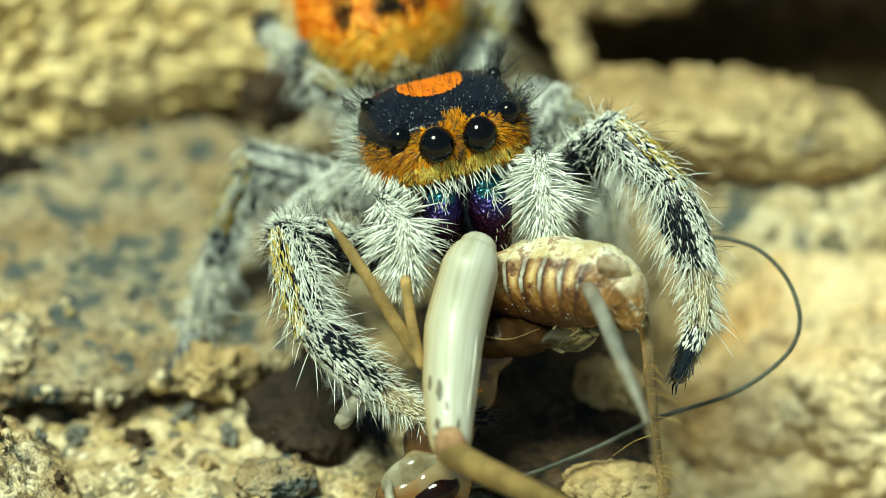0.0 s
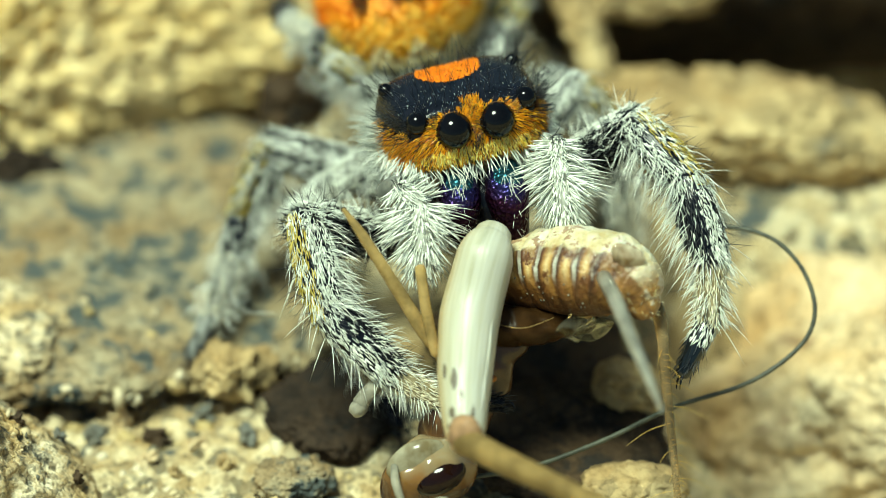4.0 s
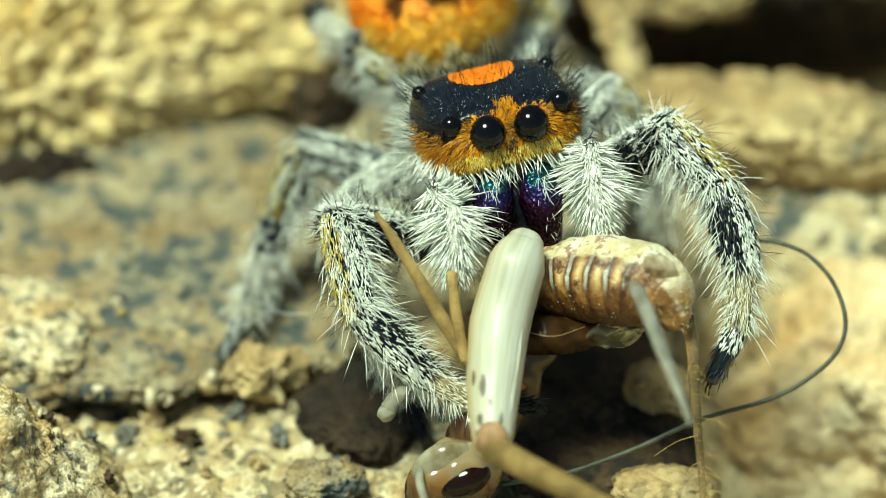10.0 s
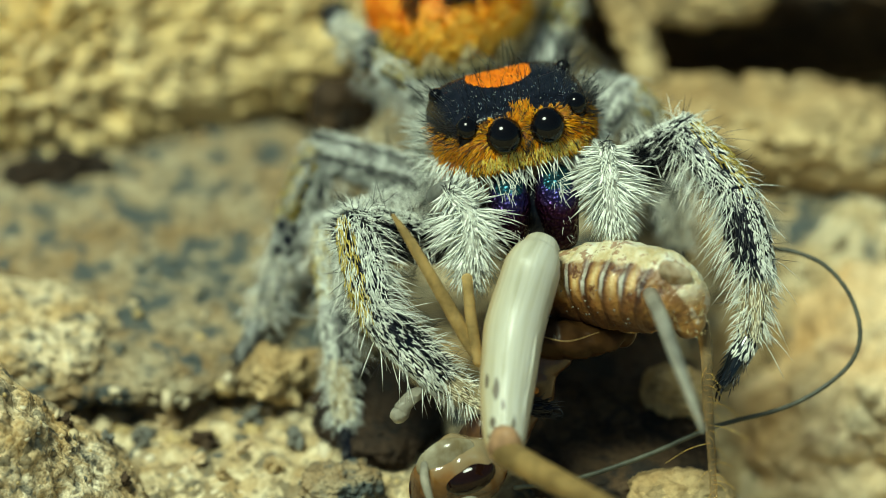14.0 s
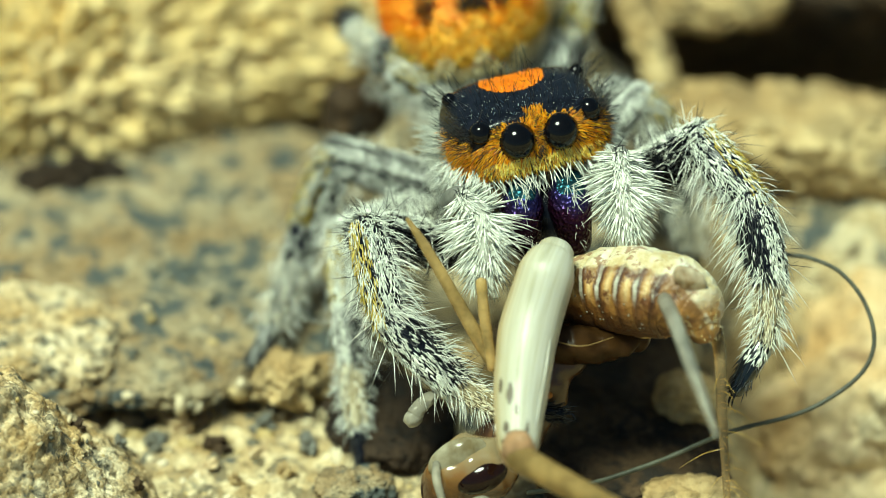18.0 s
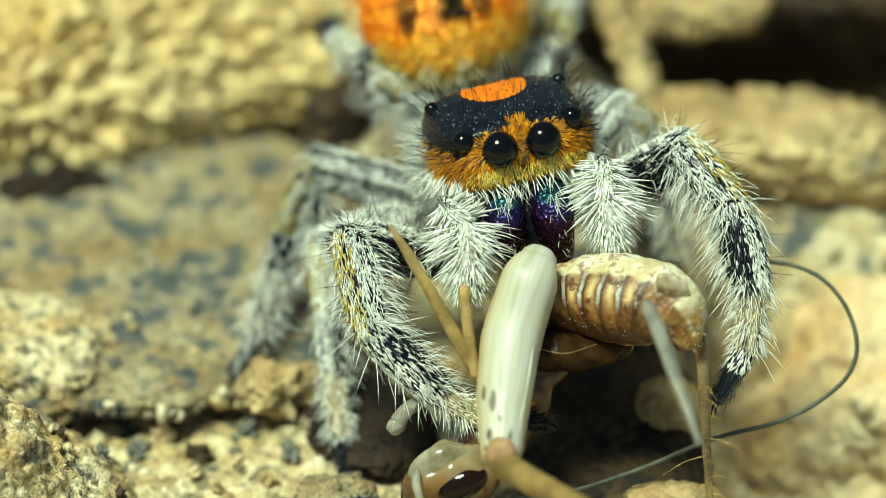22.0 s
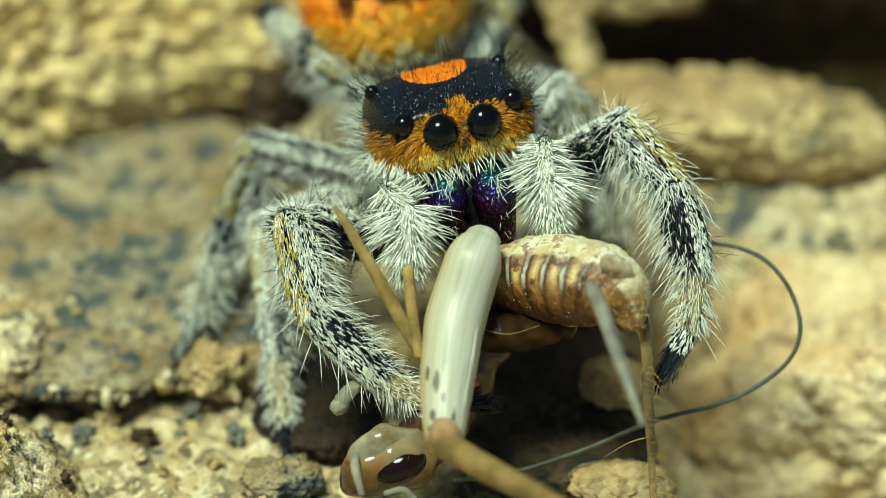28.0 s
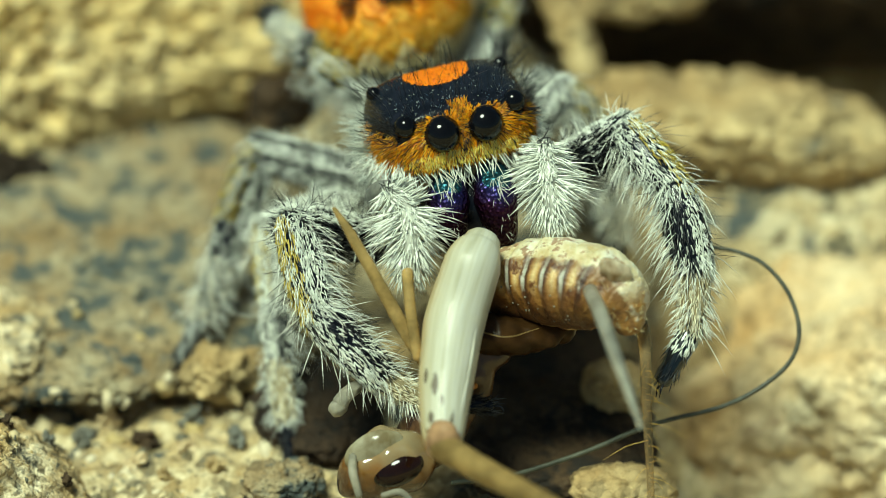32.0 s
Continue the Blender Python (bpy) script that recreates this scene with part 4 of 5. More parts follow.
q, p, n = coat(17000, ABDOMEN, AX, 40)
mark = (np.abs(q[:, 0] - 0.06) < 0.13) & (q[:, 1] < 0.87) & (q[:, 2] > 0.46)
fall = 171 * q[:, 1] - 122 * q[:, 2] - 45 + 14 * np.sin(q[:, 0] * 17)
edge = (fall > 132) | (np.abs(q[:, 0]) > 0.80) | (q[:, 2] < -0.25)
gold = (fall > 72) | (q[:, 0] > 0.62)
rust = fall < 52
lay = n * 0.22 + unit(AX[1]) * 0.85 + rng.normal(0, 0.22, n.shape)
for name, pick, m, length, lab in (("rust_coat", rust & ~mark & ~edge, RUST_HAIR, 0.30, "rust-red coat on its back"), ("orange_coat", ~rust & ~gold & ~mark & ~edge, BLAZE_HAIR, 0.32, "bright orange coat"), ("front_coat", gold & ~mark & ~edge, AMBER_HAIR, 0.32, "golden hair at its front"),
                                   ("side_coat", edge & ~mark, PALE_GOLD_HAIR, 0.5, "pale hair along its flanks")):
    hairs(name, p[pick], lay[pick], rng.uniform(0.6, 1.2, pick.sum()) * length, 0.030, m, abdomen, label=lab, seed=41)
q, p, n = coat(60000, ABDOMEN, AX, 42)
mark = (np.abs(q[:, 0] - 0.06) < 0.13 + 0.03 * np.sin(q[:, 1] * 30)) & (q[:, 1] < 0.87) & (q[:, 2] > 0.46) & (q[:, 1] > 0.2)
mark |= (np.hypot(np.abs(q[:, 0] + 0.02) - 0.34, (q[:, 1] - 0.74) * 0.8) < 0.09) & (q[:, 2] > 0.3) & (np.sin(q[:, 0] * 90 + q[:, 1] * 60) > 0.2)
hairs("black_mark", p[mark] + n[mark] * 0.08, n[mark] * 0.3 + unit(AX[1]) * 0.7 + rng.normal(0, 0.2, (mark.sum(), 3)), 0.45, 0.022, BLACK_HAIR, abdomen, label="black marks down the middle", seed=43)
place("pedicel", *tube([head(0, -5.4, -1.8), ABDOMEN + AX[1] * 0.8 - AX[2] * 0.35], [0.5, 0.5]), CUTICLE_GREY, spider)


# legs
def segment(points, radii, material, name, parent, pivot=None, label=""):
    bulge = np.interp(np.linspace(0, 1, 5), np.linspace(0, 1, len(radii)), radii) * np.array([0.86, 1.02, 1.06, 1.0, 0.86])
    line = spline(points, 8)
    pts = [line[int(i)] for i in np.linspace(0, len(line) - 1, 5)]
    return place(name, *tube(pts, bulge, 20, 5), material, parent, pivot if pivot is not None else points[0], label)


def fur(points, radii, count, seed, over=0.0):
    """Roots, normals and the way along, at random on a leg segment; over lets them reach round its ends."""
    r = np.random.default_rng(seed)
    p0, p1 = vec(points[0]), vec(points[1])
    d = unit(p1 - p0)
    length = np.linalg.norm(p1 - p0)
    u = r.uniform(-over * radii[0], length + over * radii[1] * 0.6, count)
    side = unit(np.cross(d, (0.3, 0.2, 1.0)))
    other = np.cross(d, side)
    a = r.uniform(0, 2 * math.pi, count)
    rad = np.interp(u / length, [0, 0.25, 0.5, 0.75, 1], np.interp([0, 0.25, 0.5, 0.75, 1], [0, 1], radii) * np.array([0.9, 1.02, 1.06, 1.0, 0.88]))
    past = np.clip(np.maximum(-u, u - length) / np.maximum(rad * 0.8, 1e-6), 0, 0.98)
    out = np.cos(a)[:, None] * side + np.sin(a)[:, None] * other
    n = unit(out * np.sqrt(1 - past ** 2)[:, None] + d * (np.where(u < 0, -past, past))[:, None])
    at = p0 + np.outer(u, d) + out * (rad * np.sqrt(1 - past ** 2) * 0.98)[:, None]
    return at, n, np.broadcast_to(d, at.shape), np.clip(u / length, 0, 1), a


VIEW_UP = vec((0.000, 0.574, 0.819))
TO_VIEW = vec((0.000, -0.819, 0.574))


def leg(name, joints, radii, seed, inner, label, dense=1.0, tones=None, pale=0.76, long=1.0, black_shin=False, bare_foot=False, spot_side=0.1):
    """joints: body, knee start, knee end, shin end, foot start, foot tip. inner: the side that bears the long white fringe."""
    tones = tones or (CUTICLE, CUTICLE, CUTICLE, CUTICLE_TAN, CUTICLE)
    j = [vec(q) for q in joints]
    r = np.random.default_rng(seed)
    base = segment([j[0], j[1]], [radii[0] * 0.8, radii[0]], tones[0], name, spider, j[0], label)
    spans = [("femur_hair", j[0], j[1], radii[0], radii[0])]
    for k, (nm, tone) in enumerate((("patella", tones[1]), ("tibia", tones[2]), ("metatarsus", tones[3]), ("tarsus", BOOT if bare_foot else tones[4]))):
        a, b = j[k + 1], j[k + 2]
        r0, r1 = radii[k + 1], radii[k + 1] * (0.88 if k < 3 else 0.8)
        segment([a, b], [r0, r1], tone, nm, base)
        spans.append((nm, a, b, r0, r1))
    for s in (-1, 1):
        tip, d = j[5], unit(j[5] - j[4])
        q = unit(np.cross(d, VIEW_UP)) * s * 0.12
        place("claw", *tube([tip + d * 0.1 + q, tip + d * 0.32 + q * 1.6, tip + d * 0.42 + q * 1.6 - VIEW_UP * 0.16], [0.05, 0.04, 0.015], 7, 4), CUTICLE, base)
    W, B, G, L, K, C = [], [], [], [], [], []
    for k, (nm, a, b, r0, r1) in enumerate(spans):
        ln = np.linalg.norm(b - a)
        cnt = int(860 * dense * (ln + 0.9 * r0) * (r0 + r1) / 2)
        p, n, t, s, a2 = fur([a, b], [r0, r1], cnt, seed * 10 + k, 0.8)
        face_in = n @ inner
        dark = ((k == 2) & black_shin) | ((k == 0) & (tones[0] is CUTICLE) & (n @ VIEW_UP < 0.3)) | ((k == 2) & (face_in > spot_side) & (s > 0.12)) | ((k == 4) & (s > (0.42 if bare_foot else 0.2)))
        white = r.uniform(size=cnt) < np.where(dark, 0.2, np.where(np.cos(a2 * 6 + seed + 1.5 * s) > -0.35, pale + 0.12, pale - 0.45) + (0.2 if k == 3 else 0.0))
        lay = t * 0.95 + n * 0.06 + r.normal(0, 0.10, n.shape)
        if k == 4:
            white = white & ~dark
        (C if k == 3 else W).append((p[white], lay[white], r.uniform(0.17, 0.31, white.sum()) * (1.2 if k == 1 else 1.0)))
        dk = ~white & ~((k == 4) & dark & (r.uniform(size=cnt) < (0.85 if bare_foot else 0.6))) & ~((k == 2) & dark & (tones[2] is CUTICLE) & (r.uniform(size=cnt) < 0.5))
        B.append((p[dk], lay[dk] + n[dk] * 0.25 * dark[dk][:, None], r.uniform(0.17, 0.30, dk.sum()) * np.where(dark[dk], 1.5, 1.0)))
        if k == 1:
            g = (n @ VIEW_UP < 0.7) & (face_in < 0.05) & (r.uniform(size=cnt) < 0.42)
            G.append((p[g] + n[g] * 0.02, lay[g], np.full(g.sum(), 0.36)))
        fringe = ((face_in > 0.15) | ((k == 3) & (np.abs(face_in) > 0.3))) & (r.uniform(size=cnt) < (0.24 if k == 3 else 0.17 if k in (1, 2) else 0.07))
        if k == 4:
            fringe &= s < 0.4
        L.append((p[fringe], n[fringe] * 0.9 + t[fringe] * 0.45 + r.normal(0, 0.16, (fringe.sum(), 3)), r.uniform(0.55, 1.15, fringe.sum()) * long * (0.55 if k > 2 else 1.0)))
        outer = (face_in < -0.2) & (k < 4) & (r.uniform(size=cnt) < 0.03)
        L.append((p[outer], n[outer] * 0.7 + t[outer] * 0.7 + r.normal(0, 0.2, (outer.sum(), 3)), r.uniform(0.5, 1.1, outer.sum()) * long))
        spike = r.uniform(size=cnt) < (0.045 if k < 2 else 0.022 if k < 4 else 0)
        K.append((p[spike], n[spike] + t[spike] * 0.4 + r.normal(0, 0.2, (spike.sum(), 3)), r.uniform(0.5, 1.2, spike.sum())))
    pack = lambda rows: [np.concatenate([row[c] for row in rows]) for c in range(3)]
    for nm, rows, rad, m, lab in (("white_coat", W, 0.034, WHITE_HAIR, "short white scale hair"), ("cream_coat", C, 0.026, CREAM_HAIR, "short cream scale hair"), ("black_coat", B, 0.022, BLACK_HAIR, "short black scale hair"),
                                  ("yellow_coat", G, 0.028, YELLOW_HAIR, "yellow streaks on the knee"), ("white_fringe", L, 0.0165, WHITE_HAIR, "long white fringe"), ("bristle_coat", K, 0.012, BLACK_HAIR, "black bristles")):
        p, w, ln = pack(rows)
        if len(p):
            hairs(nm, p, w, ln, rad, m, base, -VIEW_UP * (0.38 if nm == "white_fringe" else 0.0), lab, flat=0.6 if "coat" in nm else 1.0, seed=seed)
    return base


TONES_PALE = (CUTICLE_PALE, CUTICLE_PALE, CUTICLE_GREY, CUTICLE_TAN, CUTICLE)
front_left = leg("leg", ((-0.26, 2.57, 2.94), (-2.98, 1.00, 4.70), (-2.30, -1.34, 2.94), (-0.32, -2.65, 1.42), (1.18, -3.06, 0.66), (3.17, -3.04, 0.51)), (0.72, 0.70, 0.66, 0.45, 0.30), 50, vec((0.879, 0.183, 0.440)), "front leg with white fringe and black-tipped foot", 1.1, (CUTICLE, CUTICLE, CUTICLE, CUTICLE_TAN, CUTICLE), 0.90, spot_side=0.4)
front_right = leg("leg", ((4.88, 4.12, 4.10), (7.59, 3.42, 6.58), (9.15, 1.48, 5.56), (9.76, -0.26, 3.79), (9.53, -1.55, 2.29), (8.66, -2.61, 1.13)), (0.72, 0.70, 0.70, 0.50, 0.38), 51, vec((-0.973, -0.202, -0.109)), "front leg with white fringe and black-tipped foot", 1.1, None, 0.90, bare_foot=True)
second_left = leg("leg", ((-0.45, 5.77, 2.97), (-4.13, 7.93, 2.92), (-5.14, 7.05, 0.96), (-5.59, 6.16, -0.31), (-6.16, 3.89, -0.95), (-6.93, 2.56, -1.75)), (0.72, 0.72, 0.60, 0.50, 0.32), 52, vec((0.949, -0.182, -0.259)), "grey-haired second leg planted on the stone", 0.7, (CUTICLE_GREY, CUTICLE, CUTICLE, CUTICLE_GREY, CUTICLE_GREY), 0.50)
third_left = leg("leg", ((-0.45, 5.99, 2.60), (-3.98, 4.86, 2.02), (-3.87, 3.25, 0.43), (-3.62, 1.65, -1.15), (-3.39, 0.27, -2.42), (-3.23, -0.76, -3.37)), (0.54, 0.50, 0.46, 0.42, 0.28), 53, vec((0.949, -0.182, -0.259)), "grey-haired third leg stepping down onto sand", 0.8, TONES_PALE, 0.9)
fourth_left = leg("leg", ((0.30, 8.61, 3.82), (-0.98, 9.31, 4.82), (-2.05, 10.13, 5.29), (-2.56, 10.66, 5.35), (-3.44, 11.63, 5.33), (-3.96, 12.83, 5.30)), (0.80, 0.86, 0.78, 0.62, 0.54), 54, vec((0.530, -0.487, -0.694)), "hairy hind leg bent up behind the body", 0.8, (CUTICLE_PALE, CUTICLE, CUTICLE, CUTICLE_PALE, CUTICLE), 0.66, black_shin=True)
second_right = leg("leg", ((4.00, 5.75, 4.33), (5.80, 7.87, 5.27), (6.86, 7.73, 4.02), (7.54, 6.93, 2.19), (7.65, 6.28, 0.57), (7.58, 5.96, -0.58)), (0.60, 0.60, 0.54, 0.44, 0.30), 55, vec((-0.949, -0.182, -0.259)), "grey-haired second leg behind the front leg", 0.8, (CUTICLE_GREY, CUTICLE_PALE, CUTICLE_GREY, CUTICLE_GREY, CUTICLE), 0.85)
third_right = leg("leg", ((4.04, 7.51, 4.05), (5.23, 9.88, 4.30), (6.23, 10.23, 2.71), (6.83, 9.96, 1.28), (7.05, 9.79, 0.00), (7.07, 9.57, -1.01)), (0.56, 0.56, 0.50, 0.42, 0.30), 56, vec((-0.949, -0.182, -0.259)), "grey-haired third leg", 0.7, (CUTICLE, CUTICLE_GREY, CUTICLE_GREY, CUTICLE_GREY, CUTICLE), 0.55)
fourth_right = leg("leg", ((2.68, 9.91, 3.83), (3.47, 12.28, 4.58), (3.88, 13.79, 5.00), (4.33, 16.17, 4.91), (4.80, 18.71, 4.18), (5.09, 20.97, 3.05)), (0.68, 0.66, 0.60, 0.46, 0.32), 57, vec((-0.651, -0.436, -0.621)), "hairy hind leg bent up behind the body", 0.8, (CUTICLE, CUTICLE, CUTICLE_PALE, CUTICLE_PALE, CUTICLE), 0.7)


# pedipalps with their thick white brushes
def pedipalp(joints, seed):
    """joints: base, bend, two joints of the shaft, tip. White hair fans out from the shaft to both sides, short and flat on its top."""
    j = [vec(q) for q in joints]
    rr = np.random.default_rng(seed)
    base = segment([j[0], j[1]], [0.34, 0.30], CUTICLE_GREY, "pedipalp", spider, j[0], "pedipalp brushed with thick white hair")
    # name, span, radii, strands, shortest and longest at the span's start and at its end, lean along the shaft at its start and end
    for name, a, b, r0, r1, count, first, last, lean in (("patella", j[1], j[2], 0.27, 0.27, 120, (0.35, 0.75), (0.5, 1.0), (-0.3, 0.25)), ("tibia", j[2], j[3], 0.27, 0.30, 130, (0.9, 1.45), (0.9, 1.55), (-0.05, 0.25)),
                                                         ("tarsus", j[3], j[4], 0.34, 0.24, 210, (0.7, 1.2), (0.35, 0.6), (0.25, 1.15))):
        bone = segment([a, b], [r0, r1], CUTICLE_PALE, name, base)
        d = unit(b - a)
        right = unit(np.cross(d, TO_VIEW))
        front = np.cross(right, d)
        u = rr.uniform(0, 1, count)
        turn = rr.choice([0, math.pi], count) + rr.normal(0, 0.42, count)
        n = np.outer(np.cos(turn), right) + np.outer(np.sin(turn), front)
        flat = np.clip(np.sin(turn), 0, 1)
        phi = np.interp(u, [0, 1], lean) + flat * 0.55 + rr.normal(0, 0.07, count)
        roots = a + np.outer(u, b - a) + n * np.interp(u, [0, 1], [r0, r1])[:, None]
        length = np.interp(u, [0, 1], [first[0], last[0]]) + rr.uniform(0, 1, count) * np.interp(u, [0, 1], [first[1] - first[0], last[1] - last[0]])
        hairs("white_brush", roots, n * np.cos(phi)[:, None] + d * np.sin(phi)[:, None], length * (1 - 0.5 * flat), 0.031, WHITE_HAIR, bone, d * 0.20, "thick white hair combed to both sides", seed=seed)
        p, n, t, s, a2 = fur([a, b], [r0, r1], 230, seed + count)
        hairs("short_hair", p, t + n * 0.35 + rr.normal(0, 0.15, n.shape), 0.26, 0.024, WHITE_HAIR, bone, seed=seed)
    tip = j[4] + rr.normal(0, 0.11, (110, 3))
    hairs("tip_brush", tip, unit(j[4] - j[3]) + rr.normal(0, 0.28, (110, 3)), rr.uniform(0.3, 0.55, 110), 0.022, WHITE_HAIR, base, seed=seed + 3)
    hairs("dark_hair", j[1] + rr.normal(0, 0.12, (26, 3)) + TO_VIEW * 0.25, TO_VIEW * 0.5 + rr.normal(0, 0.6, (26, 3)), 0.3, 0.018, BLACK_HAIR, base, label="dark tuft at the bend", seed=seed + 4)
    return base


pedipalp(((-0.46, 1.81, 5.27), (-0.06, 0.88, 6.21), (0.62, 0.18, 5.91), (0.72, -0.35, 5.33), (0.65, -1.14, 4.21)), 70)
pedipalp(((4.51, 2.60, 5.71), (5.00, 2.05, 7.01), (4.99, 1.46, 6.70), (5.05, 0.83, 6.15), (5.30, 0.11, 5.29)), 71)

# ---- the cricket ----
PREY_BASE = (1.58, -3.68, 2.74)
cricket = hub("cricket", PREY_BASE, "pale brown cricket held upside down in the spider's jaws", "cricket")

# pale hind leg
thigh = place("hind_leg", *ruffle(tube([(2.85, -0.81, 5.09), (2.58, -1.50, 4.80), (2.04, -2.84, 3.50), (1.77, -4.79, 2.55), (1.70, -6.28, 1.82), (1.68, -6.77, 1.65)], [0.62, 0.92, 0.96, 0.84, 0.66, 0.46], 32, 12, 0.95), 0.03, 1.2, 1), PREY_PALE, cricket, (2.92, -1.48, 5.88), "milky white hind leg with brown flecks")
wrapped(thigh, 32, len(thigh.data.vertices) // 32, 0.25)
for name, pts in (("ridge", [(3.07, -1.35, 5.36), (2.78, -2.96, 4.02), (2.40, -5.19, 2.85), (2.15, -6.55, 2.13)]),):
    place(name, *ruffle(tube(pts, [0.03, 0.06, 0.06, 0.03], 10), 0.02, 0.8, 3), PREY_PALE, thigh)
place("knee", *ruffle(ball((1.73, -6.71, 1.91), ((0.54, 0, 0), (0, 0.54, 0.1), (-0.05, 0, 0.60)), 20, 28), 0.10, 0.6, 6), PREY_KNEE, thigh, label="pinkish see-through knee joint")
place("shin", *tube([(1.73, -6.92, 1.77), (2.84, -8.33, 2.04), (4.34, -9.89, 2.25), (6.30, -11.61, 2.23)], [0.46, 0.42, 0.36, 0.34], 16), PREY_SHIN, thigh, label="amber brown shin")

# curved banded abdomen
SPINE = [(2.69, 0.04, 2.93), (3.66, -0.34, 3.27), (4.74, -0.77, 3.69), (5.78, -1.34, 4.02), (6.62, -1.84, 4.17), (7.22, -2.38, 4.01), (7.51, -2.77, 3.64)]
PER = 24
STOPS = np.linspace(0, 1, (len(SPINE) - 1) * PER + 1)
TELESCOPE = (STOPS * RINGS + 0.1) % 1
GIRTH = np.interp(STOPS * 6, range(7), [1.05, 1.20, 1.36, 1.44, 1.36, 1.04, 0.55]) * (1 + 0.045 * np.where(TELESCOPE < 0.22, TELESCOPE / 0.22 - 1, -(TELESCOPE - 0.22) * 0.6))
abdomen_prey = place("abdomen", *ruffle(ruffle(tube(SPINE, GIRTH, 48, PER), 0.10, 0.9, 2), 0.035, 0.25, 3), PREY_BANDED, cricket, SPINE[2], "amber brown abdomen with grey and cream bands")
wrapped(abdomen_prey, 48, len(abdomen_prey.data.vertices) // 48, 0.32)
RUMP = skin_material("glossy_rump", (0.26, 0.15, 0.06), (0.62, 0.54, 0.38), 1500, 0.10, 0.3, coat=0.8, spot=(0.14, 0.06, 0.03), spots=0.56)
RUMP_TOP = vec((7.00, -2.51, 5.36))
place("rump", *ruffle(ball(RUMP_TOP, (unit((0.8, 0, -0.6)) * 0.62, TO_VIEW * 0.22, unit((0.6, 0.3, 0.75)) * 0.36), 22, 32), 0.07, 0.3, 5.0), RUMP, cricket, label="wet glossy rump fold")
q = rng.integers(0, len(abdomen_prey.data.vertices), 900)
spots = np.array([abdomen_prey.data.vertices[int(k)].co for k in q]) / MM + ORIGIN[abdomen_prey]
out = unit(spots - np.array([np.array(SPINE)[np.argmin(np.linalg.norm(np.array(SPINE) - c, axis=1))] for c in spots]))
near = out @ TO_VIEW > 0.25
wet = spots[near & (out @ VIEW_UP < 0.1)][:46]
place("droplets", *joined(*[ball(c, np.eye(3) * w, 6, 8) for c, w in zip(wet, rng.uniform(0.018, 0.04, len(wet)))]), PREY_GLASS, cricket, label="tiny wet beads")
tail = (spots[:, 0] > SPINE[4][0]) & near
hairs("gold_hair", spots[tail], out[tail] + rng.normal(0, 0.3, (tail.sum(), 3)), rng.uniform(0.10, 0.28, tail.sum()), 0.008, PALE_GOLD_HAIR, cricket, label="short golden hair on the tail", seed=81)
# chest running down to the head
place("chest", *ruffle(tube([(3.43, -0.89, 2.19), (2.71, -1.40, 1.12), (1.90, -2.38, 0.06), (1.18, -3.34, -0.78)], [0.85, 0.95, 0.95, 0.9], 24), 0.3, 0.8, 4), PREY_BROWN, cricket, label="brown folded chest")
place("belly", *ruffle(tube([(2.78, -1.77, 2.50), (3.85, -1.87, 2.35), (4.92, -1.67, 2.29), (5.65, -1.37, 2.20)], [0.75, 0.68, 0.52, 0.34], 28, 10, 0.9), 0.14, 0.45, 14), PREY_BELLY, cricket, label="see-through amber belly")
for k, (low, rad) in enumerate(((590, 0.018),)):
    place("belly_rim", *tube([vec((2.79, -2.52, 3.03)) + VIEW_UP * (588 - low) / 56.0 + vec((0.05 * k, 0, 0)), vec((3.70, -2.82, 3.04)) + VIEW_UP * (588 - low) / 50.0, vec((4.68, -2.50, 3.14)) + VIEW_UP * (588 - low) / 80.0], [rad, rad * 1.2, rad * 0.5], 8), PREY_SHIN, cricket, label="thin amber rim under the belly")
wing_fold = place("wing", *ruffle(ball((5.65, -2.11, 2.53), ((0.80, 0.05, -0.12), (0.1, 0.22, 0.1), (0.15, -0.12, 0.60)), 20, 30), 0.28, 0.45, 7), PREY_WING, cricket, (5.61, -2.07, 2.94), "clear yellowish wing stub")
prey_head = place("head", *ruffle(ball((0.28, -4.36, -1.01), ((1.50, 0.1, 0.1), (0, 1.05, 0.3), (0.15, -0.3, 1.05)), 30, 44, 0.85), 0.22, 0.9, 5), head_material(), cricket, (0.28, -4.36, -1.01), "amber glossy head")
place("compound_eye", *ball((0.64, -5.11, -0.60), (vec((0.917, 0.229, 0.326)) * 0.86, vec((-0.399, 0.527, 0.751)) * 0.52, vec((0.000, -0.819, 0.574)) * 0.46), 20, 30), PREY_EYE, prey_head, label="glossy dark brown eye")
place("pearl_patch", *ruffle(ball((-0.10, -4.70, -0.25), (vec((0.917, 0.229, 0.326)) * 1.02, vec((-0.397, 0.443, 0.804)) * 0.62, vec((0.000, -0.690, 0.724)) * 0.42), 24, 34), 0.07, 0.5, 15), PREY_PEARL, prey_head, label="pearly grey dome beside the eye")
place("mouth_palp", *tube([(-0.78, -5.01, -0.20), (-0.76, -5.53, -0.42), (-0.56, -6.02, -0.94)], [0.13, 0.15, 0.12], 10), PREY_GLASS, prey_head, label="pale mouth feeler")
place("mouth_palp", *tube([(0.19, -5.78, -1.13), (0.74, -5.80, -0.98), (1.16, -6.09, -1.22)], [0.10, 0.12, 0.10], 10), PREY_GLASS, prey_head, label="pale mouth feeler")

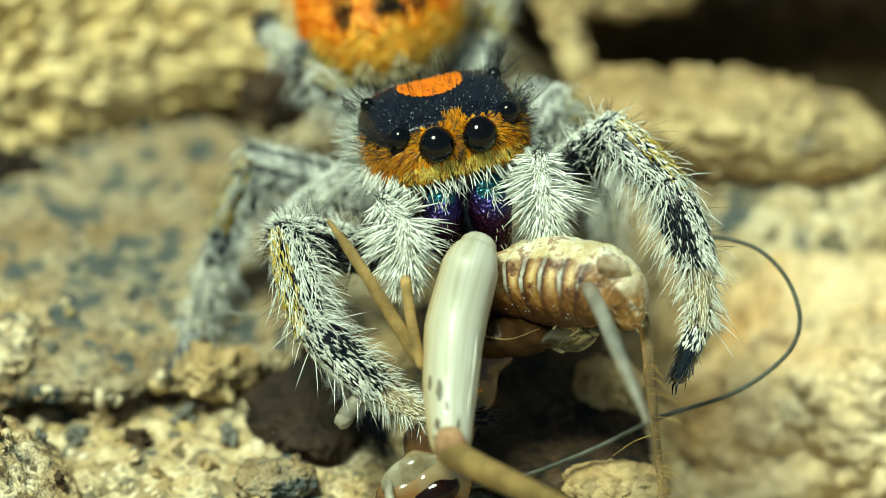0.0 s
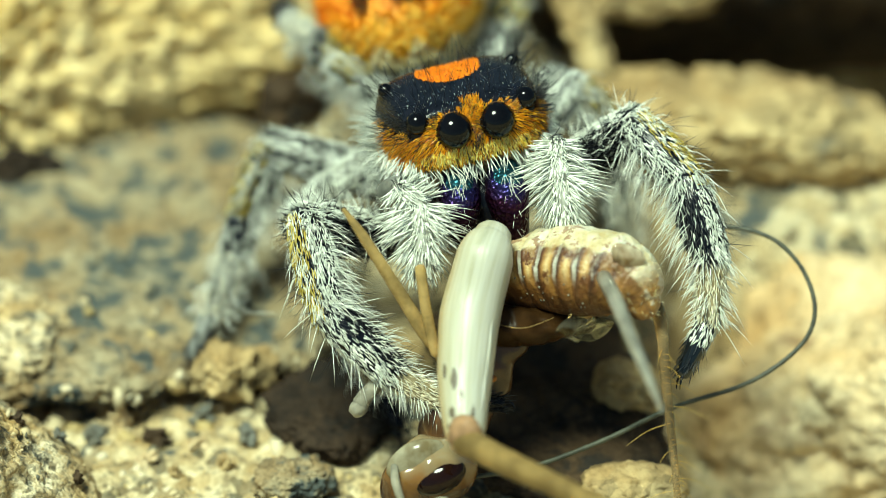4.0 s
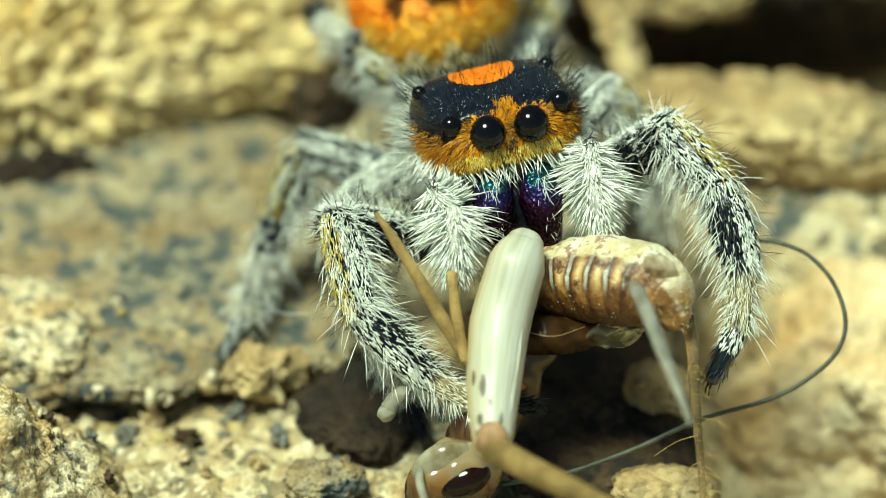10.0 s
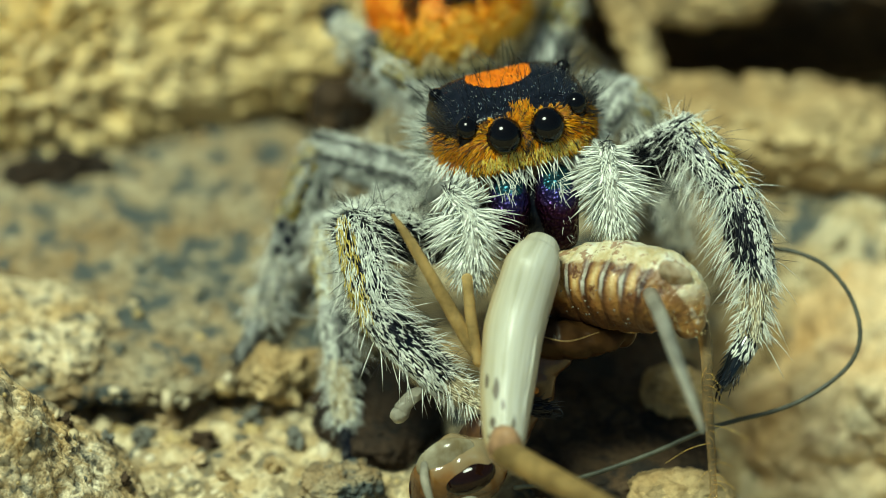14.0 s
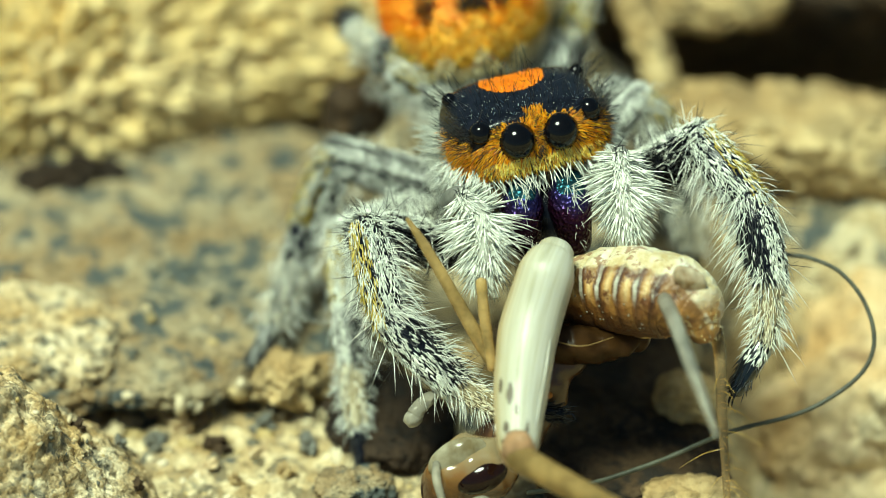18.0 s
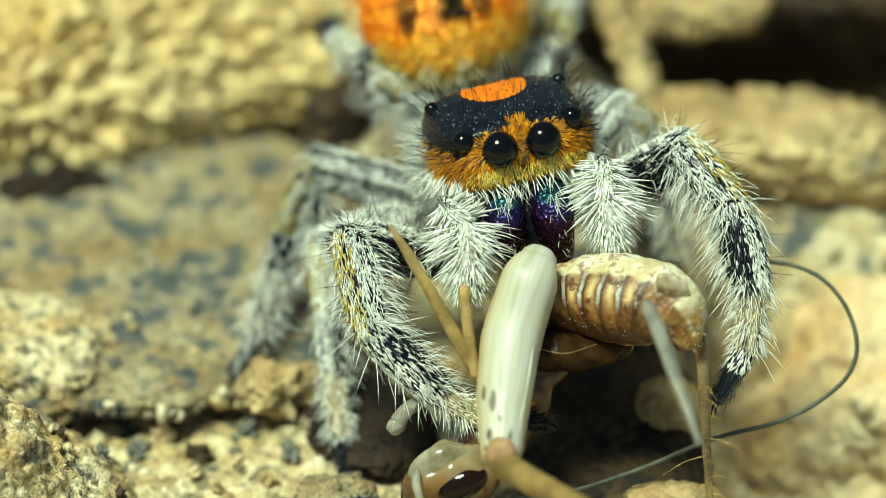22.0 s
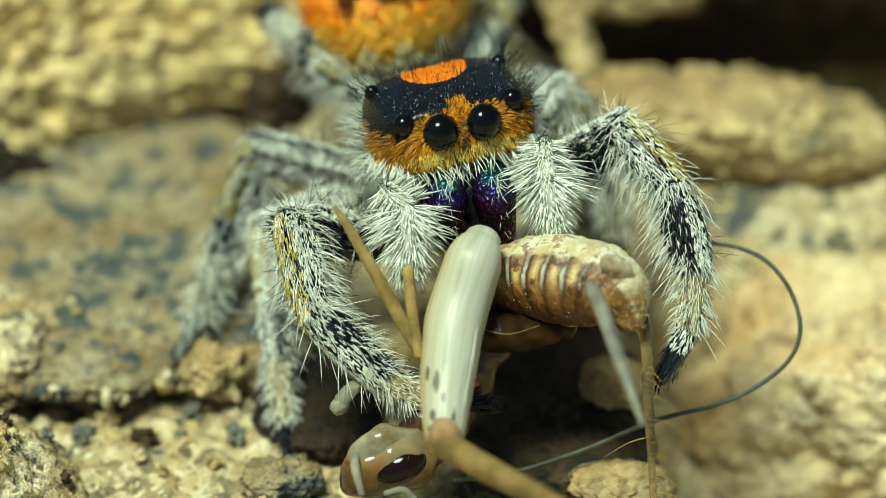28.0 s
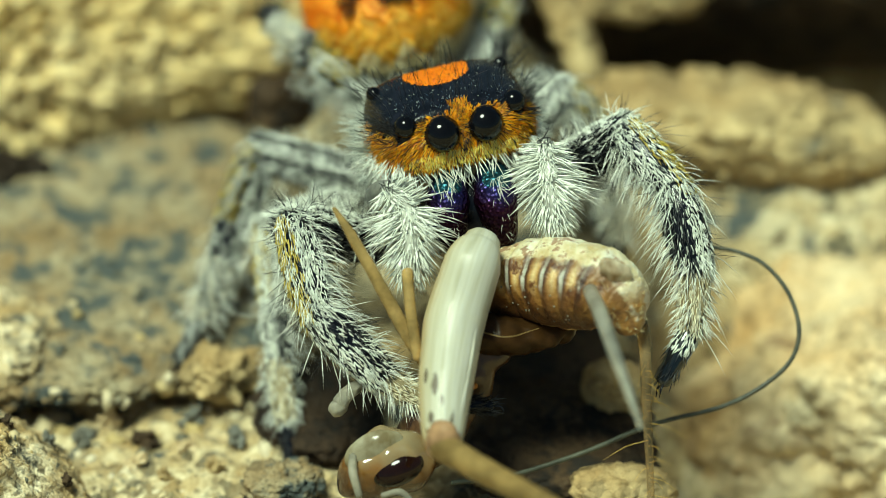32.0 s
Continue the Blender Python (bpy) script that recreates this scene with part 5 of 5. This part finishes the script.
# other legs
place("leg", *tube([(-1.76, -1.02, 6.53), (-1.20, -1.51, 5.84), (-0.25, -2.27, 4.40), (0.46, -2.74, 3.21), (1.17, -3.03, 2.10)], [0.07, 0.17, 0.21, 0.23, 0.24], 14), PREY_HONEY, cricket, label="thin tan leg sticking up")
place("leg", *tube([(0.55, -1.81, 4.71), (0.67, -2.60, 3.76), (0.92, -3.33, 2.55)], [0.18, 0.18, 0.18], 12), PREY_HONEY, cricket, label="thin tan leg")
place("leg", *tube([(6.23, -2.92, 4.86), (6.47, -4.62, 5.23), (6.91, -6.54, 4.93), (7.32, -7.86, 4.43), (7.59, -8.67, 3.98)], [0.24, 0.24, 0.20, 0.14, 0.06], 14), PREY_CLEAR, cricket, label="translucent grey leg")
spiny = place("leg", *tube([(7.63, -1.99, 3.76), (7.99, -2.68, 2.95), (8.09, -3.98, 1.27), (8.23, -5.19, -0.46), (8.34, -6.41, -2.20)], [0.24, 0.22, 0.16, 0.12, 0.11], 12), PREY_GLASSY_SHIN, cricket, (7.60, -2.31, 3.99), "thin spiny brown shin")
place("leg", *ruffle(joined(tube([(-0.87, -2.71, 0.98), (-1.25, -2.96, 0.81), (-1.50, -3.14, 0.55)], [0.18, 0.24, 0.26], 22), ball((-1.58, -3.24, 0.42), ((0.30, 0, 0.05), (0, 0.26, 0), (-0.05, 0, 0.27)), 18, 26)), 0.05, 0.2, 9), PREY_GLASS, cricket, label="pale leg stump with a wet bead at its tip")
GOLD_SPINE = skin_material("golden_spine", (0.70, 0.42, 0.08), (0.85, 0.60, 0.18), 900, 0.2, 0.1)
SHIN = spline([(7.99, -2.68, 2.95), (8.09, -3.98, 1.27), (8.23, -5.19, -0.46), (8.34, -6.11, -1.77)], 12)
for k in range(26):
    p = SHIN[int(5 + k * 1.15)]
    way = unit((0.928, -0.347, -0.135)) if k % 4 else unit((-0.862, -0.482, -0.157))
    way = unit(way + rng.normal(0, 0.32, 3))
    end = p + way * (0.7 + 0.8 * ((k * 7) % 5) / 4 if k % 3 == 0 else rng.uniform(0.2, 0.6))
    place("spine", *tube([p, (p + end) / 2 + vec((0.000, 0.574, 0.819)) * 0.05, end - VIEW_UP * 0.12], [0.010, 0.007, 0.003], 6, 3), GOLD_SPINE, spiny)
# long feelers
FEEL = [(10.30, 2.16, 3.05), (11.20, 1.91, 3.05), (12.09, 1.50, 2.81), (12.83, 0.81, 2.18), (13.15, -0.02, 1.33), (12.85, -0.60, 0.52), (11.87, -1.09, -0.19), (10.60, -1.45, -0.70), (8.42, -1.95, -1.06), (6.22, -2.95, -1.45), (3.87, -3.86, -1.70), (2.07, -4.47, -1.53)]
place("antenna", *tube(FEEL, [0.070] * 4 + [0.075] * 3 + [0.078] * 5, 10, 14, 1.0, 0.05), FEELER, cricket, label="long curved grey-green feeler")
dust = np.array([(2.69, -2.87, 1.10), (2.56, -3.06, 1.02)])
place("crumb", *ball(dust[0], ((0.14, 0, 0), (0, 0.1, 0), (0, 0, 0.12))), ORANGE_SKIN, cricket)

silk = place("silk_thread", *tube([(-5.95, 4.84, 0.37), (-5.40, 3.35, -0.19), (-4.82, 2.70, -0.06), (-4.06, 2.22, 0.29)], [0.010, 0.012, 0.012, 0.008], 6, 10), WHITE_HAIR)
tagged(silk, "fine white silk thread stretched behind the front leg", "silk thread")

# ---- what moves ----
BODY = [(0.0, 0.063, -0.266, -0.380), (0.5, 0.053, -0.257, -0.366), (1.0, 0.020, 0.060, 0.086), (1.5, 0.011, 0.035, 0.050), (2.5, 0.022, 0.037, 0.053), (4.5, -0.005, -0.005, -0.008), (6.0, 0.004, -0.016, -0.022), (8.0, 0.012, -0.031, -0.044), (9.5, 0.020, -0.026, -0.038), (10.0, 0.027, -0.010, -0.015), (10.5, 0.022, 0.003, 0.005), (11.0, 0.017, 0.004, 0.006), (12.0, 0.010, -0.004, -0.006), (13.0, 0.010, -0.001, -0.002), (14.5, -0.005, 0.005, 0.007), (16.5, 0.004, 0.008, 0.012), (18.0, -0.007, 0.015, 0.021), (20.0, 0.006, 0.006, 0.008), (22.0, 0.035, -0.012, -0.017), (24.0, 0.003, -0.017, -0.025), (25.5, -0.000, -0.037, -0.052), (27.5, -0.015, -0.036, -0.051), (29.0, -0.010, -0.055, -0.079), (30.5, -0.010, -0.046, -0.065), (32.0, -0.001, -0.021, -0.030)]
PREY = [(0.0, 0.301, -0.126, -0.179, 1.92), (0.5, 0.271, -0.126, -0.180, 2.19), (1.0, 0.227, 0.102, 0.145, 1.64), (1.5, 0.199, 0.080, 0.114, 1.72), (2.5, 0.234, 0.110, 0.157, 2.19), (4.5, 0.152, 0.078, 0.112, 1.92), (6.0, 0.137, 0.055, 0.078, 1.98), (8.0, 0.133, 0.047, 0.066, 1.85), (9.5, 0.138, 0.023, 0.033, 1.45), (10.0, 0.104, 0.003, 0.005, 0.97), (10.5, 0.042, 0.002, 0.002, 0.42), (11.0, 0.022, -0.001, -0.001, 0.43), (12.0, 0.011, -0.004, -0.006, 0.22), (13.0, 0.011, -0.004, -0.006, 0.07), (14.5, 0.015, -0.001, -0.001, 0.02), (16.5, 0.041, 0.008, 0.012, 0.00), (18.0, 0.042, 0.016, 0.022, -0.12), (20.0, 0.055, 0.020, 0.028, -0.19), (22.0, 0.073, 0.019, 0.028, -0.26), (24.0, 0.080, 0.026, 0.037, -0.47), (25.5, 0.083, 0.016, 0.023, -0.27), (27.5, 0.069, 0.016, 0.023, -0.80), (29.0, 0.007, 0.037, 0.053, -1.42), (30.5, -0.005, 0.035, 0.050, -1.56), (32.0, -0.028, 0.031, 0.044, -1.35)]


def motions():
    out = Vector((0.000, -0.819, 0.574))
    base = Vector(SPIDER_BASE)
    walk(spider, [(t, Matrix.Translation((base + Vector((x, y, z))) * MM)) for t, x, y, z in BODY])
    base_prey = Vector(PREY_BASE)
    walk(cricket, [(t, Matrix.Translation((base_prey + Vector((x, y, z))) * MM) @ Matrix.Rotation(radians(a), 4, out)) for t, x, y, z, a in PREY])
    for ob, axis, rows in ((front_left, out, [(0, 0), (9.5, 0), (10.5, 0), (32, 0)]),
                           (front_right, out, [(0, 6.0), (0.5, 6.0), (1.0, 2.4), (9.5, 2.6), (10.5, 0.2), (13, 0), (32, 0)]),
                           (third_left, out, [(0, 20.0), (9.9, 20.0), (10.4, 3.0), (11.0, 1.0), (12.0, 0), (32, 0)])):
        at = Vector(ORIGIN[ob] - ORIGIN[spider])
        drawn = 0.07 if ob is third_left else 0.0
        walk(ob, [(t, Matrix.Translation((at + Vector(VIEW_UP) * a * drawn) * MM) @ Matrix.Rotation(radians(a), 4, axis)) for t, a in rows])
    # the prey's head sinks out and its wing stub folds away
    lift, across = Vector((0.000, 0.574, 0.819)), Vector((1, 0, 0))
    for ob, rows in ((prey_head, [(0, 0.53, -0.45), (6, 0.22, -0.28), (9.5, 0.25, -0.28), (11, 0.05, 0.0), (13, 0, 0), (20, -0.09, 0.2), (28, -0.28, 0.07), (32, -0.3, 0.07)]),
                     (wing_fold, [(0, 0.0, -0.1), (5, 0.0, -0.1), (5.8, 0, 0), (10, 0, 0), (11, 0.1, 0.75), (32, 0.1, 0.75)])):
        at = Vector(ORIGIN[ob] - ORIGIN[cricket])
        walk(ob, [(t, Matrix.Translation((at + across * x + lift * y) * MM)) for t, x, y in rows])


motions()
